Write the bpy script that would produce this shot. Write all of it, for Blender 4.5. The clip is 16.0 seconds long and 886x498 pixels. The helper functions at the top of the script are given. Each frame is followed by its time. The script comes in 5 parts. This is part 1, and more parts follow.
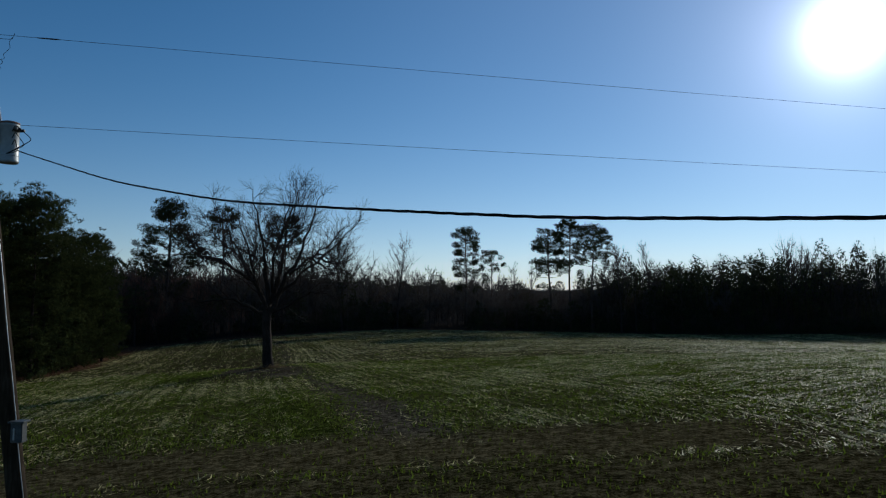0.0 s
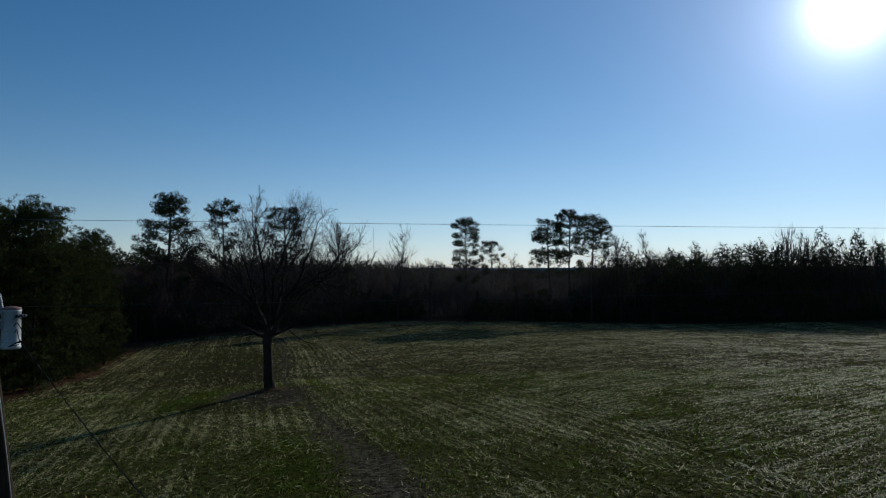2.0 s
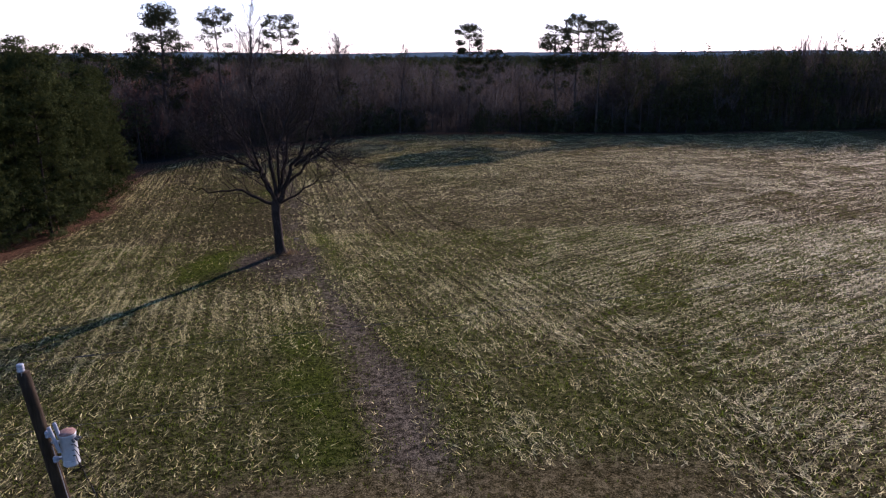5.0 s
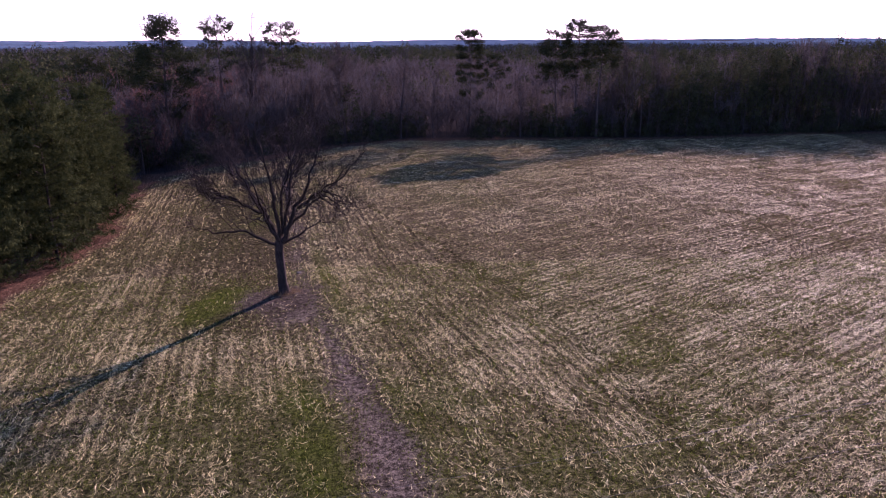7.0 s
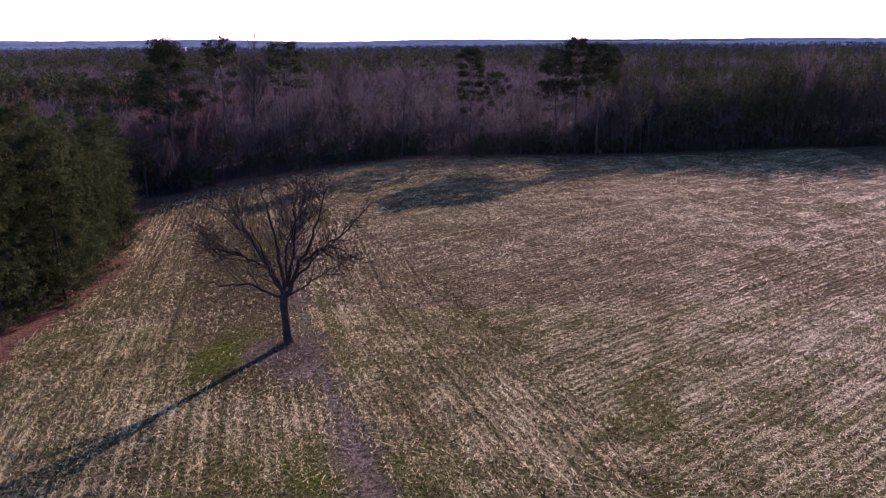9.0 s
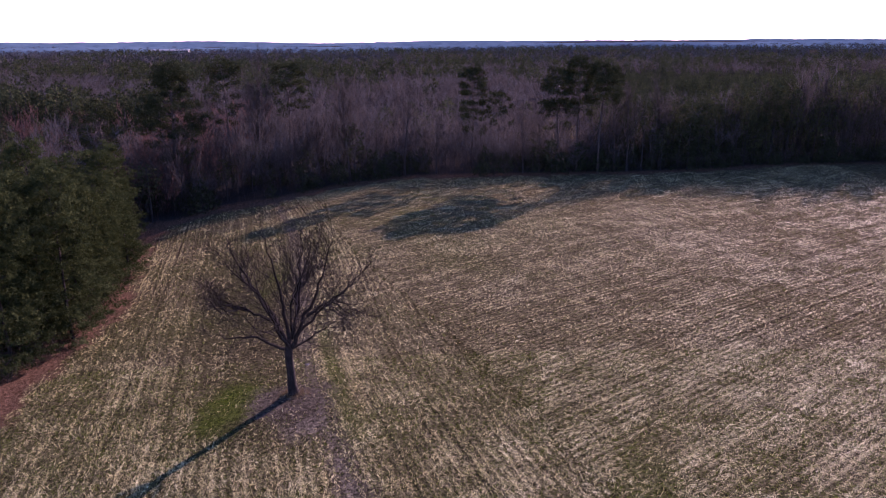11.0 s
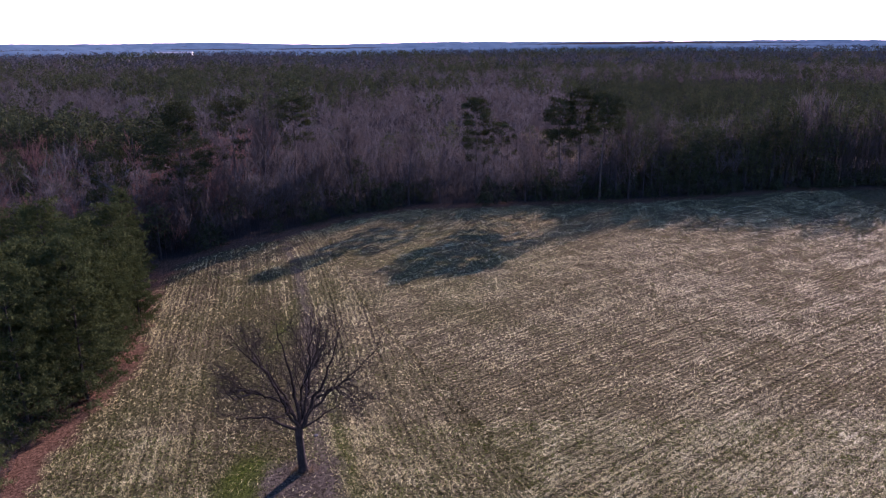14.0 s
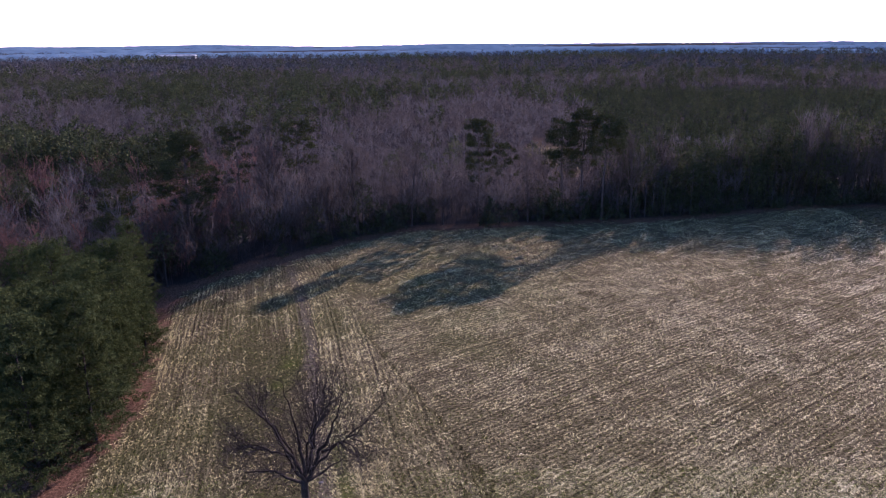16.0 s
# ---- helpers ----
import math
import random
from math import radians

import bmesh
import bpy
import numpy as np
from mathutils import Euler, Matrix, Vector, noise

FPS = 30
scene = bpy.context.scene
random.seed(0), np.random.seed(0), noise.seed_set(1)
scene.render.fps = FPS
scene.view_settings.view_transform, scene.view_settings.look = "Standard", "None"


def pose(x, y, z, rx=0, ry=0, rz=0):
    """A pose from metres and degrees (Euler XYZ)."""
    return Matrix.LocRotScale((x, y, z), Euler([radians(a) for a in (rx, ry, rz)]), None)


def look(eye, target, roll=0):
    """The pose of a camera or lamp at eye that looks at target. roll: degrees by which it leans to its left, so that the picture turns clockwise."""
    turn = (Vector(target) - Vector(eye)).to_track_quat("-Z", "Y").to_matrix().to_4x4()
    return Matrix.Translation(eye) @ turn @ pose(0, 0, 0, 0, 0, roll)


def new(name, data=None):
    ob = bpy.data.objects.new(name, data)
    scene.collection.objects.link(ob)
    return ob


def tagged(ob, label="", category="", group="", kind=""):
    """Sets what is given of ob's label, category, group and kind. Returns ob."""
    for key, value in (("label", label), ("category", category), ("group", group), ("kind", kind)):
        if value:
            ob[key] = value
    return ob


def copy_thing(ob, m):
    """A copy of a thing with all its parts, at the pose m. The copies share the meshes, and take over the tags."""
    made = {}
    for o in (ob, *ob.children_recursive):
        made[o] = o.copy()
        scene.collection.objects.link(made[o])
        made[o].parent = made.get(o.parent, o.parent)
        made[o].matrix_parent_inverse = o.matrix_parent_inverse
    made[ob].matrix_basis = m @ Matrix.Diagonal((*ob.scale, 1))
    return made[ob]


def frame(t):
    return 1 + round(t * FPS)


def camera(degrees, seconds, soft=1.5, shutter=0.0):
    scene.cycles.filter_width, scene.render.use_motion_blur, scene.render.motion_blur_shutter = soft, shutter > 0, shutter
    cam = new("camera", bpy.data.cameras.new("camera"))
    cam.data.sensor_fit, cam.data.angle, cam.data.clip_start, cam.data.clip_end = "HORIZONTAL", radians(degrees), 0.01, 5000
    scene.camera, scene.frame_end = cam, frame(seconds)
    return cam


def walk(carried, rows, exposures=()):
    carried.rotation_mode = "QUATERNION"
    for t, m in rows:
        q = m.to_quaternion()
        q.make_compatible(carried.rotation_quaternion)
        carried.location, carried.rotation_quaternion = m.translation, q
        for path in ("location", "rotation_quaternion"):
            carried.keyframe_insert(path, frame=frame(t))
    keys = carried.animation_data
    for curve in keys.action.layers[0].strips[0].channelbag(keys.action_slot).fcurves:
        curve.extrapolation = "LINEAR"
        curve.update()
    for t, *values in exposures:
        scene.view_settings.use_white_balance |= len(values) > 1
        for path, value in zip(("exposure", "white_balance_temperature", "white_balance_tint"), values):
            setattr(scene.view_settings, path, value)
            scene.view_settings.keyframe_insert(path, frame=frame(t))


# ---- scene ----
cam = camera(64.8, 16.0, soft=1.2)
# seconds, eye x, y, z, yaw, pitch, lean to the right
ROWS = [
    (0.0, 0.000, 0.000, 4.200, -0.14, 3.80, 0.22),
    (0.5, -0.009, -0.064, 4.995, -0.16, 3.78, 0.26),
    (1.0, -0.007, -0.126, 5.870, -0.17, 3.80, 0.29),
    (1.5, 0.004, -0.177, 6.835, -0.18, 3.82, 0.31),
    (2.0, -0.002, -0.221, 7.846, -0.15, 1.90, 0.32),
    (2.5, -0.044, -0.261, 8.927, -0.10, -1.38, 0.32),
    (3.0, -0.089, -0.271, 10.031, -0.06, -4.61, 0.30),
    (3.5, -0.111, -0.254, 11.136, -0.03, -7.87, 0.28),
    (4.0, -0.138, -0.232, 12.245, -0.01, -11.06, 0.25),
    (4.5, -0.118, -0.230, 13.330, 0.02, -13.75, 0.25),
    (5.0, -0.080, -0.230, 14.410, 0.05, -15.50, 0.26),
    (5.5, -0.040, -0.232, 15.490, 0.08, -16.30, 0.26),
    (6.5, 0.029, -0.232, 17.689, 0.13, -16.51, 0.27),
    (7.0, 0.023, -0.201, 18.865, 0.13, -16.49, 0.27),
    (7.5, 0.007, -0.186, 20.036, 0.14, -16.51, 0.28),
    (8.0, -0.010, -0.167, 21.197, 0.16, -16.53, 0.28),
    (8.5, -0.022, -0.123, 22.362, 0.17, -16.55, 0.29),
    (9.0, -0.023, -0.057, 23.536, 0.18, -16.57, 0.30),
    (11.5, 0.020, 0.380, 29.460, 0.41, -16.54, 0.34),
    (12.0, 0.010, 0.422, 30.761, 0.43, -16.54, 0.35),
    (12.5, -0.042, 0.439, 32.090, 0.46, -16.55, 0.35),
    (13.0, -0.085, 0.442, 33.388, 0.49, -16.55, 0.36),
    (13.5, -0.119, 0.442, 34.669, 0.53, -16.55, 0.37),
    (14.0, -0.142, 0.442, 35.949, 0.59, -16.55, 0.38),
    (14.5, -0.142, 0.461, 37.248, 0.64, -16.54, 0.40),
    (15.0, -0.136, 0.506, 38.557, 0.71, -16.53, 0.42),
    (15.5, -0.122, 0.590, 39.880, 0.77, -16.50, 0.43),
    (16.0, -0.096, 0.701, 41.199, 0.82, -16.48, 0.45),
]
EXPOSURES = [(0.0, -0.72, 5400, 4), (2.0, -0.72, 5400, 4), (3.0, -0.46, 5500, 4), (4.0, 0.2, 5850, 8), (6.3, 1.58, 5850, 71), (9.0, 1.58, 5850, 71), (16.0, 1.86, 5500, 50)]
walk(cam, [(t, pose(x, y, z, 90 + p, r, w)) for t, x, y, z, w, p, r in ROWS], EXPOSURES)

# ---- light: clear winter afternoon, low sun ahead and to the right ----
SUN_AZ, SUN_EL = 30.8, 18.2
sun_way = Vector((math.sin(radians(SUN_AZ)) * math.cos(radians(SUN_EL)), math.cos(radians(SUN_AZ)) * math.cos(radians(SUN_EL)), math.sin(radians(SUN_EL))))
world = bpy.data.worlds.new("sky")
scene.world = world
world.use_nodes = True
wn, wl = world.node_tree.nodes, world.node_tree.links
wn.clear()
sky = wn.new("ShaderNodeTexSky")
sky.sky_type, sky.sun_disc = "NISHITA", False
sky.sun_elevation, sky.sun_rotation = radians(SUN_EL), radians(SUN_AZ)
sky.air_density, sky.dust_density, sky.ozone_density = 1.0, 0.0, 3.4
back = wn.new("ShaderNodeBackground")
back.inputs["Strength"].default_value = 0.1
vivid = wn.new("ShaderNodeHueSaturation")
vivid.inputs["Saturation"].default_value, vivid.inputs["Value"].default_value = 1.14, 1.0
vivid.inputs["Hue"].default_value = 0.497
wl.new(sky.outputs[0], vivid.inputs["Color"])
wl.new(vivid.outputs[0], back.inputs["Color"])
# the bright aureole of the sun in the sky
way = wn.new("ShaderNodeTexCoord")
dot = wn.new("ShaderNodeVectorMath")
dot.operation = "DOT_PRODUCT"
dot.inputs[1].default_value = sun_way
wl.new(way.outputs["Generated"], dot.inputs[0])
clampd = wn.new("ShaderNodeMath")
clampd.operation = "MAXIMUM"
clampd.inputs[1].default_value = 0.0
wl.new(dot.outputs["Value"], clampd.inputs[0])
glow_sum = None
for power, gain in ((1400.0, 3.0), (300.0, 0.7), (60.0, 0.4), (7.0, 0.19)):
    p = wn.new("ShaderNodeMath")
    p.operation, p.inputs[1].default_value = "POWER", power
    wl.new(clampd.outputs[0], p.inputs[0])
    g = wn.new("ShaderNodeMath")
    g.operation, g.inputs[1].default_value = "MULTIPLY", gain
    wl.new(p.outputs[0], g.inputs[0])
    if glow_sum is None:
        glow_sum = g
    else:
        a = wn.new("ShaderNodeMath")
        a.operation = "ADD"
        wl.new(glow_sum.outputs[0], a.inputs[0])
        wl.new(g.outputs[0], a.inputs[1])
        glow_sum = a
aureole = wn.new("ShaderNodeBackground")
aureole.inputs["Color"].default_value = (1.0, 0.91, 0.93, 1)
wl.new(glow_sum.outputs[0], aureole.inputs["Strength"])
split = wn.new("ShaderNodeSeparateXYZ")
wl.new(way.outputs["Generated"], split.inputs[0])
low = wn.new("ShaderNodeMath")
low.operation, low.use_clamp = "SUBTRACT", True
low.inputs[0].default_value = 1.0
wl.new(split.outputs["Z"], low.inputs[1])
lowp = wn.new("ShaderNodeMath")
lowp.operation, lowp.inputs[1].default_value = "POWER", 9.0
wl.new(low.outputs[0], lowp.inputs[0])
lowg = wn.new("ShaderNodeMath")
lowg.operation, lowg.inputs[1].default_value = "MULTIPLY", 0.23
wl.new(lowp.outputs[0], lowg.inputs[0])
mist = wn.new("ShaderNodeBackground")
mist.inputs["Color"].default_value = (1.0, 0.76, 0.95, 1)
sunward = wn.new("ShaderNodeMath")
sunward.operation = "MULTIPLY_ADD"
sunward.inputs[1].default_value, sunward.inputs[2].default_value = 2.0, 0.25
wl.new(clampd.outputs[0], sunward.inputs[0])
mist_gain = wn.new("ShaderNodeMath")
mist_gain.operation = "MULTIPLY"
wl.new(lowg.outputs[0], mist_gain.inputs[0])
wl.new(sunward.outputs[0], mist_gain.inputs[1])
wl.new(mist_gain.outputs[0], mist.inputs["Strength"])
some = wn.new("ShaderNodeAddShader")
wl.new(back.outputs[0], some.inputs[0])
wl.new(mist.outputs[0], some.inputs[1])
both = wn.new("ShaderNodeAddShader")
wl.new(some.outputs[0], both.inputs[0])
wl.new(aureole.outputs[0], both.inputs[1])
wout = wn.new("ShaderNodeOutputWorld")
wl.new(both.outputs[0], wout.inputs["Surface"])

sun = new("sun", bpy.data.lights.new("sun", "SUN"))
sun.data.energy, sun.data.angle, sun.data.color = 5.0, radians(0.55), (1.0, 0.88, 0.71)
sun.matrix_world = look((0, 0, 60), Vector((0, 0, 60)) - sun_way)


# ---- materials ----
def material(name, rough=0.8, metal=0.0, spec=0.4):
    m = bpy.data.materials.new(name)
    m.use_nodes = True
    b = m.node_tree.nodes["Principled BSDF"]
    b.inputs["Roughness"].default_value, b.inputs["Metallic"].default_value = rough, metal
    b.inputs["Specular IOR Level"].default_value = spec
    return m, m.node_tree.nodes, m.node_tree.links, b


def noise_node(n, l, scale, detail=4.0, rough=0.6, stretch=None, coord="Object"):
    tc = n.new("ShaderNodeTexCoord")
    t = n.new("ShaderNodeTexNoise")
    t.inputs["Scale"].default_value, t.inputs["Detail"].default_value, t.inputs["Roughness"].default_value = scale, detail, rough
    if stretch:
        mp = n.new("ShaderNodeMapping")
        mp.inputs["Scale"].default_value = stretch
        l.new(tc.outputs[coord], mp.inputs["Vector"])
        l.new(mp.outputs[0], t.inputs["Vector"])
    else:
        l.new(tc.outputs[coord], t.inputs["Vector"])
    return t.outputs["Fac"]


def ramp(n, l, fac, stops):
    r = n.new("ShaderNodeValToRGB")
    e = r.color_ramp.elements
    while len(e) < len(stops):
        e.new(0.5)
    for k, (at, c) in zip(e, stops):
        k.position, k.color = at, (*c, 1)
    l.new(fac, r.inputs["Fac"])
    return r.outputs["Color"]


def mix(n, l, fac, a, b, mode="MIX"):
    m = n.new("ShaderNodeMix")
    m.data_type, m.blend_type = "RGBA", mode
    for sock, v in ((m.inputs["Factor"], fac), (m.inputs["A"], a), (m.inputs["B"], b)):
        if isinstance(v, (int, float)):
            sock.default_value = v
        elif isinstance(v, tuple):
            sock.default_value = (*v, 1)
        else:
            l.new(v, sock)
    return m.outputs["Result"]


def maths(n, l, op, a, b=0.0):
    m = n.new("ShaderNodeMath")
    m.operation = op
    for sock, v in zip(m.inputs, (a, b)):
        if isinstance(v, (int, float)):
            sock.default_value = v
        else:
            l.new(v, sock)
    return m.outputs[0]


def bump(n, l, b, height, strength=0.5, distance=0.05):
    k = n.new("ShaderNodeBump")
    k.inputs["Strength"].default_value, k.inputs["Distance"].default_value = strength, distance
    l.new(height, k.inputs["Height"])
    l.new(k.outputs[0], b.inputs["Normal"])


def attribute(n, name):
    a = n.new("ShaderNodeAttribute")
    a.attribute_name = name
    return a.outputs["Fac"]


def two_scale(name, dark, mid, light, fine, coarse, rough=0.85, bump_by=0.4, dist=0.02, stretch=None, island=0.0, spec=0.3, metal=0.0):
    m, n, l, b = material(name, rough, metal, spec)
    f = noise_node(n, l, fine, 5.0, 0.65, stretch)
    c = noise_node(n, l, coarse, 3.0)
    col = ramp(n, l, maths(n, l, "ADD", maths(n, l, "MULTIPLY", f, 0.6), maths(n, l, "MULTIPLY", c, 0.4)), [(0.32, dark), (0.5, mid), (0.68, light)])
    if island:
        g = n.new("ShaderNodeNewGeometry")
        v = maths(n, l, "ADD", maths(n, l, "MULTIPLY", g.outputs["Random Per Island"], 2 * island), 1.0 - island)
        hs = n.new("ShaderNodeHueSaturation")
        l.new(col, hs.inputs["Color"])
        l.new(v, hs.inputs["Value"])
        col = hs.outputs["Color"]
    l.new(col, b.inputs["Base Color"])
    if bump_by:
        bump(n, l, b, f, bump_by, dist)
    return m


def leafy(name, dark, mid, light, island=0.35, through_=0.22, rough=0.95, spec=0.0, fine=3.0, coarse=0.25):
    m = two_scale(name, dark, mid, light, fine, coarse, rough, 0.0, island=island, spec=spec)
    n, l = m.node_tree.nodes, m.node_tree.links
    b = n["Principled BSDF"]
    t = n.new("ShaderNodeBsdfTranslucent")
    col = b.inputs["Base Color"].links[0].from_socket
    l.new(col, t.inputs["Color"])
    x = n.new("ShaderNodeMixShader")
    x.inputs["Fac"].default_value = through_
    l.new(b.outputs[0], x.inputs[1])
    l.new(t.outputs[0], x.inputs[2])
    l.new(x.outputs[0], n["Material Output"].inputs["Surface"])
    return m


M_BARK = two_scale("field_tree_bark", (0.01, 0.0075, 0.006), (0.026, 0.019, 0.0155), (0.058, 0.044, 0.037), 14.0, 1.2, 0.95, 0.7, 0.03, (1, 1, 0.25), spec=0.04)
M_PINEBARK = two_scale("pine_bark", (0.022, 0.0145, 0.011), (0.052, 0.035, 0.026), (0.095, 0.067, 0.05), 9.0, 0.8, 0.9, 0.6, 0.03, (1, 1, 0.3))
M_TWIG = leafy("bare_wood", (0.03, 0.024, 0.02), (0.057, 0.046, 0.04), (0.092, 0.077, 0.068), 0.08, 0.3, 0.95, 0.03)
M_TWIGGREY = leafy("grey_bare_wood", (0.042, 0.037, 0.033), (0.072, 0.063, 0.058), (0.11, 0.098, 0.091), 0.08, 0.3, 0.95, 0.03)
M_TWIGRED = leafy("reddish_bare_wood", (0.055, 0.028, 0.022), (0.1, 0.053, 0.042), (0.15, 0.086, 0.07), 0.1, 0.35, 0.95, 0.03)
M_LIMB = two_scale("dark_limb_wood", (0.018, 0.015, 0.013), (0.036, 0.03, 0.027), (0.065, 0.056, 0.05), 0.5, 0.07, 0.95, 0.0, island=0.25, spec=0.03)
M_NEEDLE = leafy("pine_needles", (0.012, 0.0145, 0.007), (0.031, 0.034, 0.0145), (0.068, 0.071, 0.03), 0.15, 0.1)
M_WOODPINE = leafy("woodland_pine_needles", (0.012, 0.0145, 0.0075), (0.035, 0.039, 0.018), (0.088, 0.09, 0.036), 0.12, 0.16, fine=0.5, coarse=0.05)
M_NEEDLE_YOUNG = leafy("young_pine_needles", (0.0105, 0.014, 0.005), (0.036, 0.043, 0.0145), (0.09, 0.1, 0.036), 0.1, 0.2, fine=0.9, coarse=0.15)
M_SHRUB = leafy("shrub_leaves", (0.018, 0.022, 0.011), (0.034, 0.038, 0.019), (0.06, 0.064, 0.032), 0.2, 0.1)
M_FARWOOD = leafy("distant_woods_mix", (0.045, 0.04, 0.034), (0.075, 0.065, 0.058), (0.11, 0.094, 0.085), 0.3, 0.0, 1.0)
M_STRAW = leafy("corn_straw", (0.14, 0.11, 0.038), (0.46, 0.38, 0.155), (0.82, 0.72, 0.38), 0.6, 0.15, 0.66, 0.05)
M_GLEAM = leafy("glossy_corn_husk", (0.2, 0.15, 0.06), (0.42, 0.34, 0.15), (0.72, 0.6, 0.33), 0.4, 0.2, 0.55, 0.08)
M_WEED = leafy("winter_weeds", (0.04, 0.056, 0.006), (0.088, 0.115, 0.012), (0.145, 0.175, 0.024), 0.45, 0.45)
M_POLE = two_scale("weathered_pole_wood", (0.014, 0.0095, 0.0055), (0.032, 0.022, 0.013), (0.066, 0.047, 0.03), 26.0, 2.0, 0.95, 0.6, 0.012, (1, 1, 0.08), spec=0.08)
M_TANK = two_scale("grey_tank_paint", (0.24, 0.25, 0.245), (0.31, 0.32, 0.315), (0.38, 0.39, 0.38), 12.0, 1.5, 0.42, 0.08, 0.004, spec=0.5)
M_RUST = two_scale("rusty_lid", (0.12, 0.06, 0.045), (0.2, 0.11, 0.085), (0.3, 0.2, 0.16), 22.0, 4.0, 0.75, 0.3, 0.004)
M_PORCELAIN = two_scale("grey_porcelain", (0.2, 0.21, 0.23), (0.26, 0.27, 0.29), (0.33, 0.34, 0.36), 20.0, 3.0, 0.3, 0.0, spec=0.6)
M_STEEL = two_scale("galvanised_steel", (0.25, 0.26, 0.27), (0.36, 0.37, 0.38), (0.48, 0.49, 0.5), 30.0, 4.0, 0.45, 0.1, 0.003, metal=0.7)
M_WIRE = two_scale("dull_wire", (0.03, 0.03, 0.03), (0.05, 0.05, 0.05), (0.08, 0.08, 0.08), 40.0, 2.0, 0.45, 0.0, metal=0.5)
M_CABLE = two_scale("black_cable_sheath", (0.004, 0.004, 0.004), (0.008, 0.008, 0.008), (0.014, 0.014, 0.014), 40.0, 3.0, 0.9, 0.2, 0.002, spec=0.03)
M_DRYGRASS = leafy("dry_grass", (0.05, 0.033, 0.016), (0.12, 0.08, 0.042), (0.22, 0.16, 0.085), 0.35, 0.3)
M_STONE = two_scale("field_stone", (0.05, 0.044, 0.038), (0.09, 0.08, 0.07), (0.15, 0.135, 0.12), 9.0, 2.0, 0.95, 0.5, 0.02)
M_STRAND = two_scale("weathered_strand", (0.02, 0.02, 0.02), (0.035, 0.035, 0.035), (0.055, 0.055, 0.055), 40.0, 2.0, 0.7, 0.0, spec=0.15)
M_BOX = two_scale("dark_meter_box", (0.035, 0.036, 0.036), (0.06, 0.062, 0.062), (0.1, 0.1, 0.1), 18.0, 3.0, 0.5, 0.1, 0.003)
M_PALE = two_scale("pale_roof", (0.17, 0.165, 0.155), (0.22, 0.21, 0.2), (0.28, 0.27, 0.255), 0.4, 0.02, 0.7, 0.0)


# ---- geometry helpers ----
def mesh_of(name, V, F):
    """A mesh from an (n, 3) array and an (m, 3) or (m, 4) array."""
    V, F = np.asarray(V, np.float32), np.asarray(F, np.int32)
    me = bpy.data.meshes.new(name)
    me.vertices.add(len(V))
    me.vertices.foreach_set("co", V.ravel())
    k = F.shape[1]
    me.loops.add(F.size)
    me.loops.foreach_set("vertex_index", F.ravel())
    me.polygons.add(len(F))
    me.polygons.foreach_set("loop_start", np.arange(0, F.size, k, dtype=np.int32))
    me.polygons.foreach_set("loop_total", np.full(len(F), k, np.int32))
    me.update(calc_edges=True)
    return me


def put(name, V, F, mat, parent=None, label="", smooth=False):
    me = mesh_of(name, V, F)
    me.materials.append(mat)
    if smooth:
        me.polygons.foreach_set("use_smooth", np.ones(len(me.polygons), bool))
    ob = new(name, me)
    if parent is not None:
        ob.parent = parent
    if label:
        ob["label"] = label
    return ob


def part(name, bm, mat, parent, label=""):
    me = bpy.data.meshes.new(name)
    bm.to_mesh(me)
    bm.free()
    me.materials.append(mat)
    ob = new(name, me)
    ob.parent = parent
    if label:
        ob["label"] = label
    return ob


def join(parts):
    V, F, k = [], [], 0
    for v, f in parts:
        V.append(v)
        F.append(f + k)
        k += len(v)
    return np.concatenate(V), np.concatenate(F)


def tube(points, radii, sides=6):
    """A capped tapering tube of quads along a polyline."""
    P = np.asarray(points, float)
    R = np.asarray(radii, float)
    T = np.gradient(P, axis=0)
    T /= np.linalg.norm(T, axis=1)[:, None] + 1e-9
    ref = np.array([0.0, 0.0, 1.0]) if abs(T[0][2]) < 0.9 else np.array([1.0, 0.0, 0.0])
    A = np.cross(T, ref)
    A /= np.linalg.norm(A, axis=1)[:, None] + 1e-9
    B = np.cross(T, A)
    ang = np.arange(sides) * 2 * np.pi / sides
    V = P[:, None] + R[:, None, None] * (np.cos(ang)[None, :, None] * A[:, None] + np.sin(ang)[None, :, None] * B[:, None])
    V = V.reshape(-1, 3)
    i, j = np.meshgrid(np.arange(len(P) - 1), np.arange(sides), indexing="ij")
    j2 = (j + 1) % sides
    F = np.stack([i * sides + j, i * sides + j2, (i + 1) * sides + j2, (i + 1) * sides + j], -1).reshape(-1, 4)
    V = np.vstack([V, P[:1], P[-1:]])
    return V, F


def triangles(F):
    """Splits quads into triangles."""
    return np.concatenate([F[:, [0, 1, 2]], F[:, [0, 2, 3]]])


